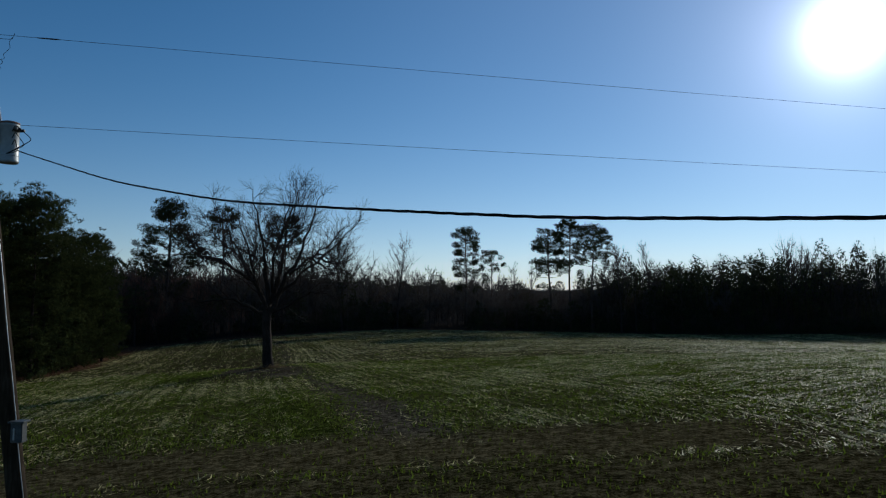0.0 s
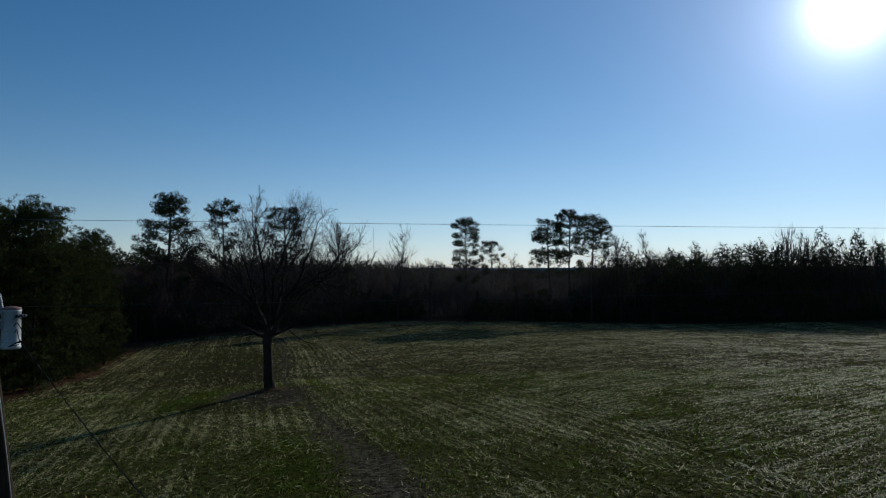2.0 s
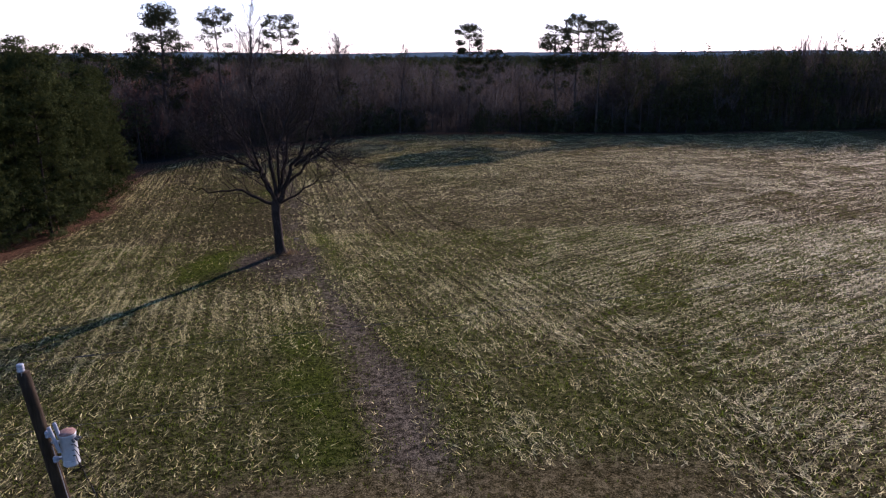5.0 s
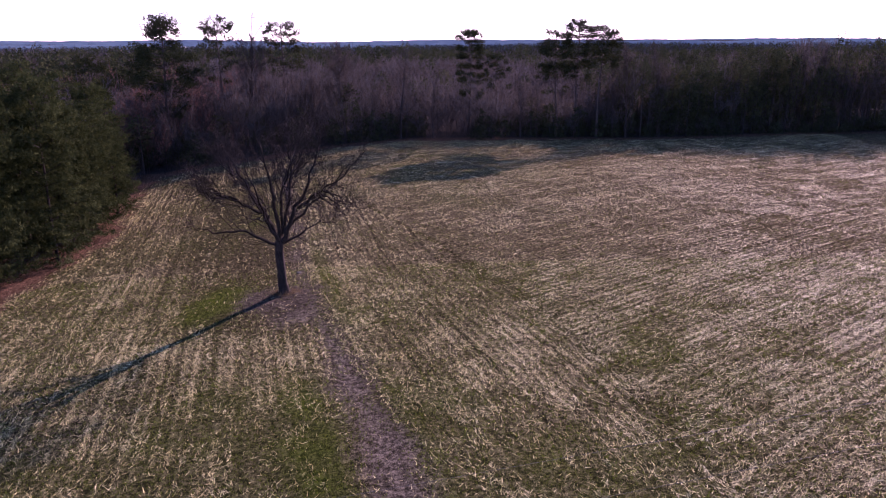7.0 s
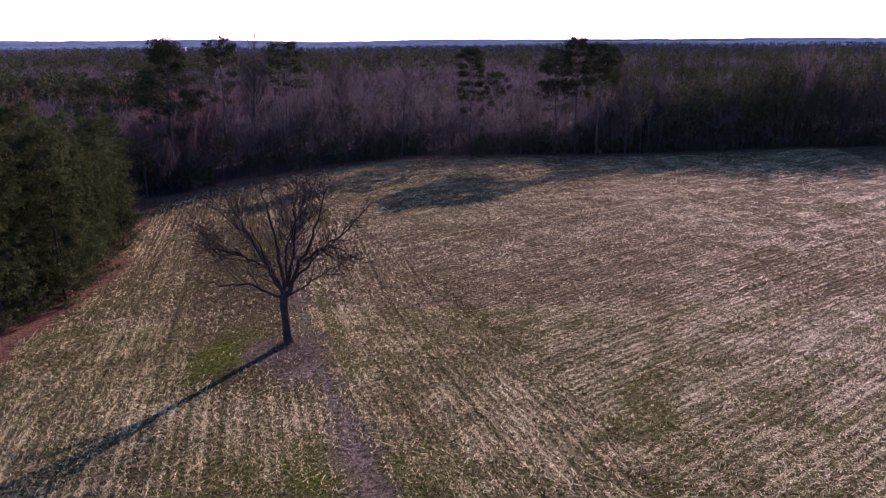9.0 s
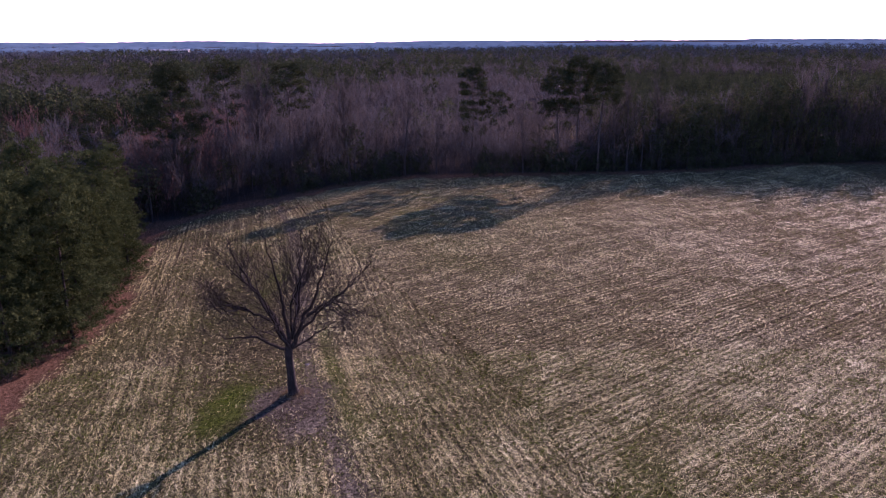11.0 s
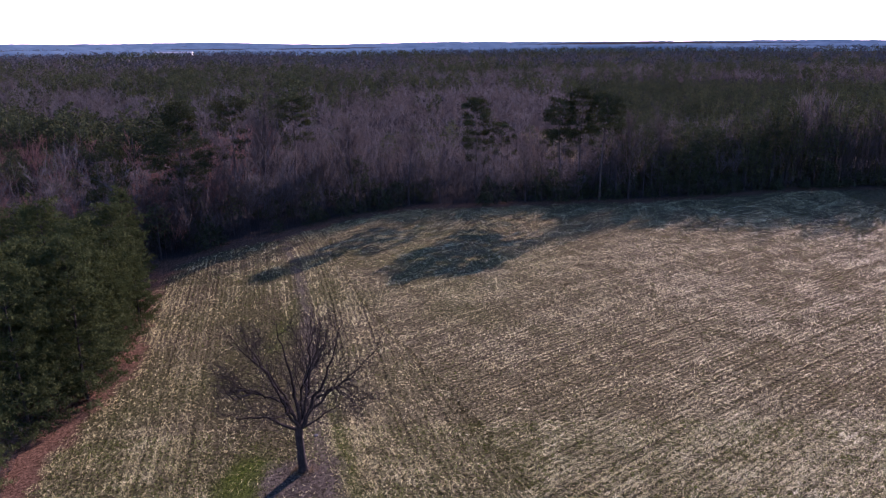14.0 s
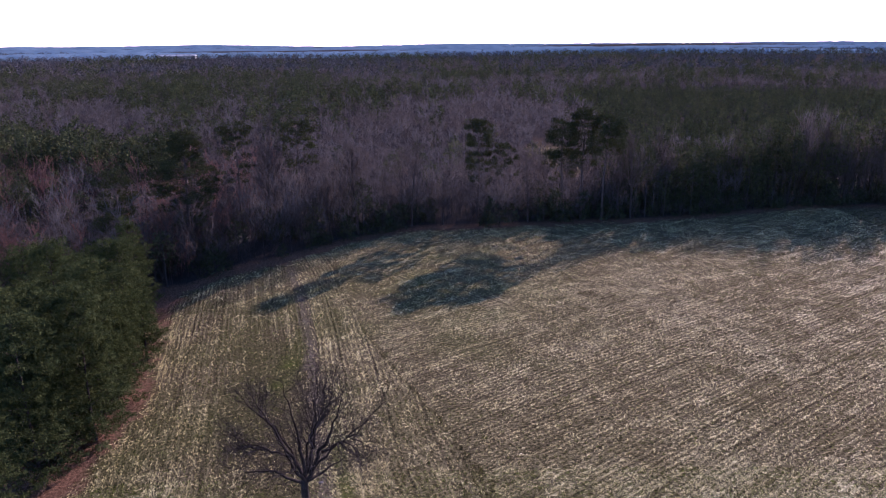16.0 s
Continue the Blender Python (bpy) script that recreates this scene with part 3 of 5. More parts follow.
def field_tree():
    rng = np.random.default_rng(11)
    root = tagged(new("bare_tree"), "large bare spreading tree standing alone beside the dirt track", "tree")
    root.matrix_basis = pose(TREE[0], TREE[1], float(land(*TREE)) - 0.1)
    tr = [(0.15, 0, -0.15), (0.05, 0, 0.3), (0, 0, 0.9), (-0.02, 0.02, 2.2), (-0.1, 0, 3.4), (-0.05, 0, 4.4), (0.0, 0, 5.0)]
    V, F = tube(tr, [0.62, 0.46, 0.38, 0.34, 0.33, 0.36, 0.2], 14)
    V[:, :2] += (0.05 * np.sin(V[:, 2] * 5 + np.arctan2(V[:, 1], V[:, 0]) * 3))[:, None] * np.sign(V[:, :2]) * 0.6
    put("trunk", V, F, M_BARK, root, smooth=True)
    limbs = [
        ([(0, 0, 4.1), (-1.3, -0.3, 4.9), (-3.2, 0, 5.5), (-5.4, 0.2, 5.3), (-7.2, 0.4, 5.5)], 0.19, 0.03),
        ([(-0.1, 0, 4.5), (-0.9, 0.3, 6.4), (-2.4, 0.6, 8.7), (-3.6, 0.5, 11.2), (-4.6, 0.4, 13.4)], 0.22, 0.03),
        ([(0, 0.05, 4.7), (-0.3, 0.3, 7.2), (-0.3, -0.1, 9.6), (-1.0, -0.2, 12.0), (-1.3, 0, 14.6)], 0.23, 0.03),
        ([(0.1, 0, 4.4), (1.2, 0, 6.4), (2.2, 0.3, 8.8), (3.3, 0.2, 11.4), (4.2, 0.2, 14.0)], 0.27, 0.03),
        ([(1.7, 0.1, 7.4), (3.2, -0.5, 8.6), (4.8, -0.7, 9.6), (6.3, -0.8, 11.2)], 0.15, 0.025),
        ([(0.1, 0.1, 4.3), (1.6, 0.6, 5.0), (3.0, 0.9, 6.0), (4.4, 1.1, 5.9)], 0.13, 0.02),
        ([(0, 0.1, 4.6), (0.5, 1.5, 7.2), (0.6, 2.8, 10.0), (0.8, 3.8, 13.4)], 0.2, 0.03),
        ([(0, -0.1, 4.5), (-0.5, -1.5, 6.8), (-0.9, -2.7, 9.2), (-1.4, -3.9, 12.0)], 0.18, 0.03),
        ([(0.3, 0.1, 5.2), (1.0, 0.4, 8.4), (1.3, 0.6, 11.3), (1.6, 0.2, 14.6)], 0.17, 0.025),
        ([(0.9, 0.0, 5.8), (2.8, 0.5, 7.7), (5.0, 0.8, 9.6), (7.4, 0.6, 12.0)], 0.15, 0.02),
        ([(-0.5, 0.2, 5.8), (-2.2, 1.4, 8.2), (-4.4, 2.0, 10.2), (-6.2, 1.8, 12.6)], 0.14, 0.02),
        ([(0.3, 0.1, 6.0), (0.7, -1.2, 9.4), (2.0, -1.8, 11.8), (2.8, -1.6, 14.2)], 0.15, 0.02),
        ([(-1.2, 0.3, 6.9), (-2.9, -0.8, 8.1), (-4.6, -1.6, 9.2), (-6.2, -1.8, 10.6)], 0.13, 0.02),
    ]
    for k in range(26):
        a = 2.4 * k + rng.normal(0, 0.2)
        up = 0.12 + 0.86 * ((k * 0.618) % 1.0)
        ring = math.sqrt(1 - up ** 3.6)
        tip = np.array([7.0 * ring * math.cos(a), 5.8 * ring * math.sin(a), 6.4 + 8.9 * up]) * rng.uniform(0.93, 1.04)
        host = min((np.array(q[0], float) for q in limbs[:13] if len(q[0]) > 3), key=lambda h: np.linalg.norm(h[2] - tip) + 0.4 * np.linalg.norm(h[1] - tip))
        s0 = host[1] + (host[2] - host[1]) * rng.uniform(0.0, 0.9)
        bend = s0 + (tip - s0) * 0.5 + np.array([0.1 * tip[0], 0.1 * tip[1], -0.5])
        limbs.append(([tuple(s0), tuple(s0 + (bend - s0) * 0.55), tuple(bend), tuple(tip)], 0.075, 0.02))
    for pts, r0, r1 in limbs:
        P = np.array(pts, float)
        s = np.linspace(0, len(P) - 1, 3 * len(P))
        line = np.stack([np.interp(s, range(len(P)), P[:, k]) for k in range(3)], 1)
        line[1:] += rng.normal(0, 0.09, line[1:].shape)
        limb = put("limb", *tube(line, np.linspace(r0 * 0.85, max(r1 * 0.6, 0.018), len(line)), 8), M_BARK, root, smooth=True)
        total = np.linalg.norm(np.diff(line, axis=0), axis=1).sum()
        mids, fines = [], []

        def off(parent, t, length, steps, wander, spread, lift):
            i = min(int(t * (len(parent) - 1)), len(parent) - 2)
            at = parent[i] + (parent[i + 1] - parent[i]) * (t * (len(parent) - 1) - i)
            d = parent[i + 1] - parent[i]
            d = d / np.linalg.norm(d)
            side = rng.normal(0, 1, 3)
            side -= d * (side @ d)
            side /= np.linalg.norm(side)
            return limb_line(rng, at, d * rng.uniform(0.6, 1.0) + side * spread * rng.uniform(0.6, 1.1), length, steps, wander, lift)
        minor = r0 < 0.1
        for t in np.linspace(0.3 if minor else 0.2, 0.985, int(4 + total * 0.75) if minor else int(6 + total * 0.9)):
            b2 = off(line, min(t + rng.uniform(-0.03, 0.02), 0.99), (0.95 + (1.2 if minor else 2.8) * (1.05 - t)) * rng.uniform(0.6, 1.3), 6, 0.13, 0.9, 0.06)
            mids.append((b2, np.linspace((0.02 if minor else 0.038) * (1.25 - t) + 0.008, 0.008, 7)))
            for u in rng.uniform(0.2, 1.0, 4 if minor else 5):
                b3 = off(b2, min(u, 0.99), rng.uniform(0.5, 1.4), 4, 0.15, 0.85, 0.04)
                mids.append((b3, np.linspace(0.0125, 0.0065, 5)))
                for w in rng.uniform(0.15, 1.0, 6):
                    fines.append(off(b3, min(w, 0.99), rng.uniform(0.3, 0.95), 2, 0.18, 0.85, 0.04))
        put("branchwork", *join([tube(q, r, 4) for q, r in mids]), M_BARK, limb)["kind"] = "stuff"
        P0 = np.concatenate([q[:-1] for q in fines])
        P1 = np.concatenate([q[1:] + 0.15 * (q[1:] - q[:-1]) for q in fines])
        put("twig_spray", *slivers(rng, P0, P1, 0.0075), M_BARK, limb)["kind"] = "stuff"
    return root


field_tree()


def tuft(rng, radius, count, width, turned=0.45, lift=0.25):
    """A tuft of needle sprays: pointed triangles standing out from a middle."""
    d = rng.normal(0, 1, (count, 3))
    d[:, 2] = d[:, 2] * 0.7 + lift
    d /= np.linalg.norm(d, axis=1)[:, None]
    s = np.cross(d, rng.normal(0, 1, (count, 3)))
    s /= np.linalg.norm(s, axis=1)[:, None] + 1e-9
    L = radius * rng.uniform(0.6, 1.15, (count, 1))
    o = rng.normal(0, radius * 0.28, (count, 3))
    flip = rng.random((count, 1)) < turned
    a, b = np.where(flip, o + d * L, o), np.where(flip, o, o + d * L)
    V = np.stack([a - s * width, a + s * width, b], 1).reshape(-1, 3)
    return V, np.arange(count * 3).reshape(-1, 3)


def spread_tufts(rng, centres, radii, kinds):
    parts = []
    for c, r in zip(centres, radii):
        v, f = kinds[rng.integers(len(kinds))]
        a = rng.uniform(0, 2 * np.pi)
        ca, sa = np.cos(a), np.sin(a)
        w = v * r
        parts.append((np.stack([w[:, 0] * ca - w[:, 1] * sa, w[:, 0] * sa + w[:, 1] * ca, w[:, 2]], 1) + c, f))
    return join(parts)


RNG = np.random.default_rng(5)
TUFTS = [tuft(RNG, 1.0, 7, 0.2, 0.6) for _ in range(6)]
TUFTS_FINE = [tuft(RNG, 1.0, 8, 0.12, 0.12, 0.6) for _ in range(6)]


def tall_pine(seed, x, y, height, tiers, thick=0.32, lean=0.0, puff=1.0, label="tall old pine with a clumpy crown at the wood's edge"):
    """A forest-grown pine: bare bole, tiers of crooked rising boughs, needles in rounded puffs.
    tiers: height of the bough tips as a share of the tree, reach, number of boughs."""
    rng = np.random.default_rng(seed)
    root = tagged(new("pine_tree"), label, "tree", "tall pines along the wood's edge")
    root.matrix_basis = pose(x, y, float(land(x, y)) - 0.15)
    zz = np.linspace(0, height * 0.97, 14)
    line = np.stack([lean * zz / height + 0.16 * np.sin(zz * 0.3 + seed), 0.16 * np.cos(zz * 0.27 + seed), zz], 1)
    put("trunk", *tube(line, thick * np.linspace(1, 0.22, 14) ** 0.8, 9), M_PINEBARK, root, smooth=True)
    out, cs, rs = [], [], []

    def cloud(at, rx):
        n = int(8 + 24 * rx * rx)
        d = rng.normal(0, 1, (n, 3))
        d /= np.linalg.norm(d, axis=1)[:, None]
        d *= rng.uniform(0.2, 1.0, (n, 1)) ** 0.4
        d[:, 2] = np.where(d[:, 2] < 0, d[:, 2] * 0.5, d[:, 2] * 0.85)
        wide = rng.uniform(0.8, 1.2)
        for p in d:
            cs.append(at + p * rx * (wide, 1 / wide, 1))
            rs.append(rng.uniform(0.22, 0.36))

    def on_bole(z):
        return np.array([np.interp(z, zz, line[:, 0]), np.interp(z, zz, line[:, 1]), z])
    for f, reach, count in tiers:
        turn = rng.uniform(0, 6.283)
        for k in range(count):
            a = turn + 6.283 * k / count + rng.normal(0, 0.35)
            L = reach * rng.uniform(0.62, 1.05)
            tip_z = height * min(f + rng.normal(0, 0.022), 1.0) - 0.6
            root_at = on_bole(min(max(tip_z - L * rng.uniform(0.15, 0.4), height * 0.2), height * 0.95))
            tip = on_bole(min(tip_z, height)) + (np.cos(a) * L, np.sin(a) * L, 0)
            u = np.linspace(0, 1, 7)[:, None]
            q = root_at + (tip - root_at) * u
            q[:, 2] += (tip_z - root_at[2]) * (u[:, 0] ** 1.6 - u[:, 0])
            q[1:-1] += rng.normal(0, 0.05 * L, (5, 3))
            out.append((q, np.linspace(0.05 + 0.008 * L, 0.02, 7)))
            side = np.array([-np.sin(a), np.cos(a), 0])
            cloud(tip, puff * rng.uniform(0.85, 1.3))
            for t in np.linspace(0.84, 0.45, int(0.4 + 0.45 * L)) if L > 1.5 else ():
                i = min(int(t * 6), 5)
                at = q[i] + (q[i + 1] - q[i]) * (t * 6 - i)
                for sgn in (-1, 1):
                    if rng.random() < 0.22:
                        continue
                    reach2 = (0.5 + 0.24 * L) * rng.uniform(0.5, 1.1)
                    e = at + side * sgn * reach2 + (tip - root_at) / L * 0.5 * reach2 + (0, 0, rng.uniform(0.0, 0.7))
                    out.append((np.array([at, (at + e) / 2 - (0, 0, 0.08), e]), np.array([0.035, 0.025, 0.015])))
                    cloud(e, puff * rng.uniform(0.6, 1.0))
    put("branchwork", *join([tube(q, r, 4) for q, r in out]), M_PINEBARK, root)["kind"] = "stuff"
    V, F = spread_tufts(rng, cs, np.array(rs), TUFTS)
    put("crown", V, F, M_NEEDLE, root)
    return root


tall_pine(1, -56.5, 144.0, 29.6, [(1.0, 1.2, 4), (0.965, 2.4, 6), (0.925, 3.3, 8), (0.88, 3.2, 6), (0.83, 3.4, 4), (0.785, 5.6, 7), (0.74, 6.0, 5), (0.69, 5.2, 4), (0.645, 6.6, 6), (0.6, 5.6, 4), (0.55, 7.4, 6), (0.5, 5.2, 3), (0.4, 3.8, 3), (0.33, 3.0, 3)], 0.42, 0.5, 1.1, "tall old pine with a wide layered crown at the wood's edge")
tall_pine(2, -49.3, 158.0, 29.0, [(1.0, 1.2, 4), (0.965, 2.6, 6), (0.92, 3.7, 8), (0.87, 3.4, 5), (0.79, 3.2, 4), (0.72, 3.8, 4), (0.64, 4.4, 3), (0.56, 3.0, 2)], 0.3, -0.3, 0.8)
tall_pine(3, -38.2, 168.5, 27.4, [(1.0, 1.4, 4), (0.965, 3.2, 7), (0.92, 4.4, 8), (0.86, 4.8, 6), (0.79, 5.0, 5), (0.71, 5.0, 5), (0.63, 4.4, 3)], 0.34, 0.6, 0.85)
tall_pine(4, 6.4, 184.5, 26.6, [(1.0, 1.2, 4), (0.965, 2.5, 6), (0.91, 3.5, 8), (0.85, 3.9, 8), (0.785, 3.5, 7), (0.73, 2.8, 4), (0.66, 3.4, 6), (0.6, 4.2, 6), (0.54, 3.6, 4), (0.43, 3.0, 3), (0.35, 2.4, 2)], 0.3, 0.2, 0.95)
tall_pine(5, 13.0, 183.5, 20.8, [(1.0, 1.1, 3), (0.96, 2.2, 5), (0.9, 2.9, 5), (0.83, 3.0, 4), (0.74, 2.6, 3), (0.62, 3.2, 3)], 0.22, 0.3, 0.75)
tall_pine(6, 29.2, 185.5, 27.2, [(1.0, 1.2, 4), (0.965, 2.8, 6), (0.91, 3.8, 8), (0.85, 4.2, 7), (0.78, 4.8, 7), (0.71, 4.8, 6), (0.64, 5.6, 6), (0.57, 4.8, 5), (0.46, 3.2, 3)], 0.33, -0.9, 1.0)
tall_pine(7, 34.4, 187.0, 30.0, [(1.0, 1.4, 4), (0.97, 2.8, 7), (0.925, 3.6, 8), (0.87, 3.4, 6), (0.8, 3.8, 6), (0.73, 4.2, 6), (0.66, 4.0, 5), (0.58, 3.4, 4)], 0.34, 0.1, 1.0)
tall_pine(8, 39.8, 186.0, 28.6, [(1.0, 1.6, 5), (0.97, 3.2, 7), (0.92, 4.9, 9), (0.86, 6.0, 9), (0.8, 5.4, 6), (0.74, 5.6, 5), (0.68, 3.6, 3)], 0.32, 0.9, 1.0)
tall_pine(9, -69.5, 140.0, 22.5, [(1.0, 1.2, 3), (0.96, 2.2, 5), (0.89, 3.2, 6), (0.8, 3.6, 6), (0.7, 4.2, 7), (0.6, 4.2, 6), (0.5, 4.4, 6), (0.4, 4.0, 5)], 0.3, 0.0, 1.0)


def young_pine(seed, x, y, height, radius, label="dense young pine with green needles at the field's edge"):
    """A field-edge pine, green to the ground: whorls of fanned boughs with upturned tips."""
    rng = np.random.default_rng(seed)
    root = tagged(new("pine_tree"), label, "tree", "young pines beside the field")
    root.matrix_basis = pose(x, y, float(land(x, y)) - 0.15, 0, 0, rng.uniform(0, 360))
    zz = np.linspace(0, height * 0.98, 8)
    line = np.stack([0.1 * np.sin(zz * 0.4 + seed), 0.1 * np.cos(zz * 0.5), zz], 1)
    put("trunk", *tube(line, 0.19 * np.linspace(1, 0.15, 8), 7), M_BARK, root, smooth=True)
    out, cs, rs = [], [], []
    z = 0.5
    while z < height * 0.98:
        f = z / height
        prof = math.sqrt(max(0.03, 1.0 - (max(0.0, f - 0.3) / 0.72) ** 2.0)) if f > 0.3 else 0.85 + 0.5 * f
        n = 6 if f < 0.8 else 5
        turn = rng.uniform(0, 6.283)
        for k in range(n):
            a = turn + 6.283 * k / n + rng.normal(0, 0.25)
            L = max(radius * prof * rng.uniform(0.6, 1.12), 0.6)
            q = limb_line(rng, (0, 0, z + rng.normal(0, 0.25)), (np.cos(a), np.sin(a), 0.12 + 0.6 * f * f), L, 5, 0.09, 0.06)
            out.append(q)
            side = np.array([-np.sin(a), np.cos(a), 0])
            for t in np.linspace(1.0, 0.5, int(2 + 0.55 * L)):
                i = min(int(t * 5), 4)
                at = q[i] + (q[i + 1] - q[i]) * (t * 5 - i)
                wide = (1.1 - t) * 1.5 * min(1.0, 0.35 * L) + 0.1
                for sgn in ((0,) if t > 0.97 else (-1, 1)):
                    c = at + side * sgn * wide * rng.uniform(0.7, 1.2) + (0, 0, 0.12 + 0.15 * rng.normal())
                    big = rng.uniform(0.3, 0.5)
                    for _ in range(5):
                        cs.append(c + rng.normal(0, 1, 3) * (big, big, 0.4 * big))
                        rs.append(rng.uniform(0.34, 0.52))
        z += rng.uniform(1.0, 1.5)
    put("branchwork", *slivers(rng, np.array([q[0] for q in out]), np.array([q[-1] for q in out]), 0.04), M_BARK, root)["kind"] = "stuff"
    V, F = spread_tufts(rng, cs, np.array(rs), TUFTS_FINE)
    put("crown", V, F, M_NEEDLE_YOUNG, root)
    return root


def pine_stand():
    rng = np.random.default_rng(21)
    kinds = [young_pine(40 + k, -45.3 - 0.5 * k, 66 + 8 * k, h, r) for k, (h, r) in enumerate(((19.4, 5.0), (18.2, 4.8), (19.8, 5.0), (16.0, 4.5), (9.6, 3.4)))]
    spots = [(-45.6, 75, 0.9), (-46.4, 84, 0.95), (-50.5, 92, 0.9), (-53, 101, 0.92), (-55.5, 109, 0.72), (-57.5, 116, 0.92), (-47.0, 57, 0.8), (-51.5, 70.5, 1.0),
             (-52.5, 79, 1.0), (-55, 87, 1.0), (-57.5, 96, 0.95), (-60, 105, 0.85), (-62.5, 113, 0.8), (-58.5, 75, 1.0), (-61, 84, 1.0), (-63, 93, 1.0), (-66, 102, 0.85), (-68, 111, 0.75),
             (-66, 121, 0.65), (-72, 118, 0.6), (-61.0, 124, 0.72)]
    for x, y, s in spots:
        s *= 1.1 if y < 92 else 1.0
        k = kinds[rng.integers(0, 4)]
        m = pose(x + 1.6 + rng.normal(0, 0.6), y + rng.normal(0, 0.6), 0, 0, 0, rng.uniform(0, 360))
        m.translation.z = float(land(m.translation.x, m.translation.y)) - 0.15
        o = copy_thing(k, m)
        o.scale = (s * rng.uniform(0.9, 1.1),) * 2 + (s * rng.uniform(0.9, 1.05),)


pine_stand()


def edge_tree(seed, x, y, height, spread, label="leafless tree with fine grey branches at the wood's edge", mat=None, kids=(4, 6), rich=1.0):
    """A single bare tree: bole, rising limbs, and a haze of twigs."""
    rng = np.random.default_rng(seed)
    root = tagged(new("bare_tree"), label, "tree", "leafless trees along the wood's edge")
    root.matrix_basis = pose(x, y, float(land(x, y)))
    bole = limb_line(rng, (0, 0, -0.2), (0, 0, 1), height * 0.9, 9, 0.035, 0.05)
    r = np.linspace(0.0125 * height, 0.025, 10)
    put("trunk", *tube(bole, r, 8), M_TWIG, root, smooth=True)
    lines, twigs = [], []
    for k in range(int((10 + height * 0.5) * rich)):
        t = rng.uniform(0.28, 0.98)
        i = min(int(t * 9), 8)
        at = bole[i] + (bole[i + 1] - bole[i]) * (t * 9 - i)
        a = rng.uniform(0, 6.283)
        L = spread * (1.2 - 0.8 * (t - 0.28) / 0.7) * rng.uniform(0.6, 1.15)
        q = limb_line(rng, at, (np.cos(a) * 0.75, np.sin(a) * 0.75, 1.0), L, 5, 0.1, 0.08)
        lines.append((q, np.linspace(r[i] * 0.42, 0.02, 6)))
        for _ in range(rng.integers(kids[0], kids[1] + 1) + 2):
            u = rng.uniform(0.15, 1.0)
            j = min(int(u * 5), 4)
            b = q[j] + (q[j + 1] - q[j]) * (u * 5 - j)
            d = (q[j + 1] - q[j]) / np.linalg.norm(q[j + 1] - q[j]) + rng.normal(0, 0.45, 3)
            q2 = limb_line(rng, b, d, L * rng.uniform(0.2, 0.5), 3, 0.14, 0.08)
            lines.append((q2, np.linspace(0.03, 0.014, 4)))
            for _ in range(2 * kids[1]):
                v = rng.integers(0, 3)
                b3 = q2[v] + (q2[v + 1] - q2[v]) * rng.random()
                e3 = b3 + (d * 0.6 + rng.normal(0, 0.5, 3) + (0, 0, 0.25)) * L * rng.uniform(0.08, 0.22)
                twigs.append((b3, e3))
    put("branchwork", *join([tube(q, w, 4) for q, w in lines]), mat or M_TWIG, root)["kind"] = "stuff"
    T = np.array(twigs)
    put("crown", *slivers(rng, T[:, 0], T[:, 1], 0.02), mat or M_TWIG, root)
    return root


edge_tree(61, -43.2, 161.0, 31.0, 9.0, "tall leafless tree with many upright limbs at the wood's edge", rich=1.9)
edge_tree(62, -23.6, 166.3, 24.8, 9.0, "leafless spreading tree at the wood's edge", rich=2.3)
edge_tree(63, -11.0, 174.2, 24.7, 7.0, "slim leafless tree with few limbs at the wood's edge", kids=(2, 4), rich=1.3)
edge_tree(64, 48.8, 190.0, 26.5, 6.5, rich=1.7)
edge_tree(65, 59.3, 196.0, 26.5, 6.0, rich=1.9)
edge_tree(76, 84.0, 207.0, 25.0, 5.0, rich=1.5)
edge_tree(77, 97.0, 214.0, 26.0, 5.5, rich=1.6)
edge_tree(78, 117.0, 219.0, 28.0, 6.0, rich=1.6)
edge_tree(79, 124.0, 221.0, 27.5, 6.0, rich=1.6)
edge_tree(66, -30.5, 163.0, 20.0, 6.0)
edge_tree(67, -17.5, 170.5, 17.0, 5.5)
edge_tree(68, -33.5, 158.0, 13.0, 5.0)
edge_tree(69, -3.0, 176.0, 16.0, 5.0)
edge_tree(70, 19.5, 181.5, 19.0, 5.0, kids=(2, 4))
edge_tree(71, 24.0, 184.0, 17.5, 4.5, kids=(2, 4))
edge_tree(72, 45.0, 188.5, 21.0, 5.5)
edge_tree(73, -51.0, 150.0, 16.0, 5.5)
edge_tree(74, -61.5, 136.0, 14.0, 5.0, mat=M_TWIGRED, label="reddish leafless tree at the wood's edge")
edge_tree(75, -64.0, 148.0, 15.0, 5.5, mat=M_TWIGRED, label="reddish leafless tree at the wood's edge")


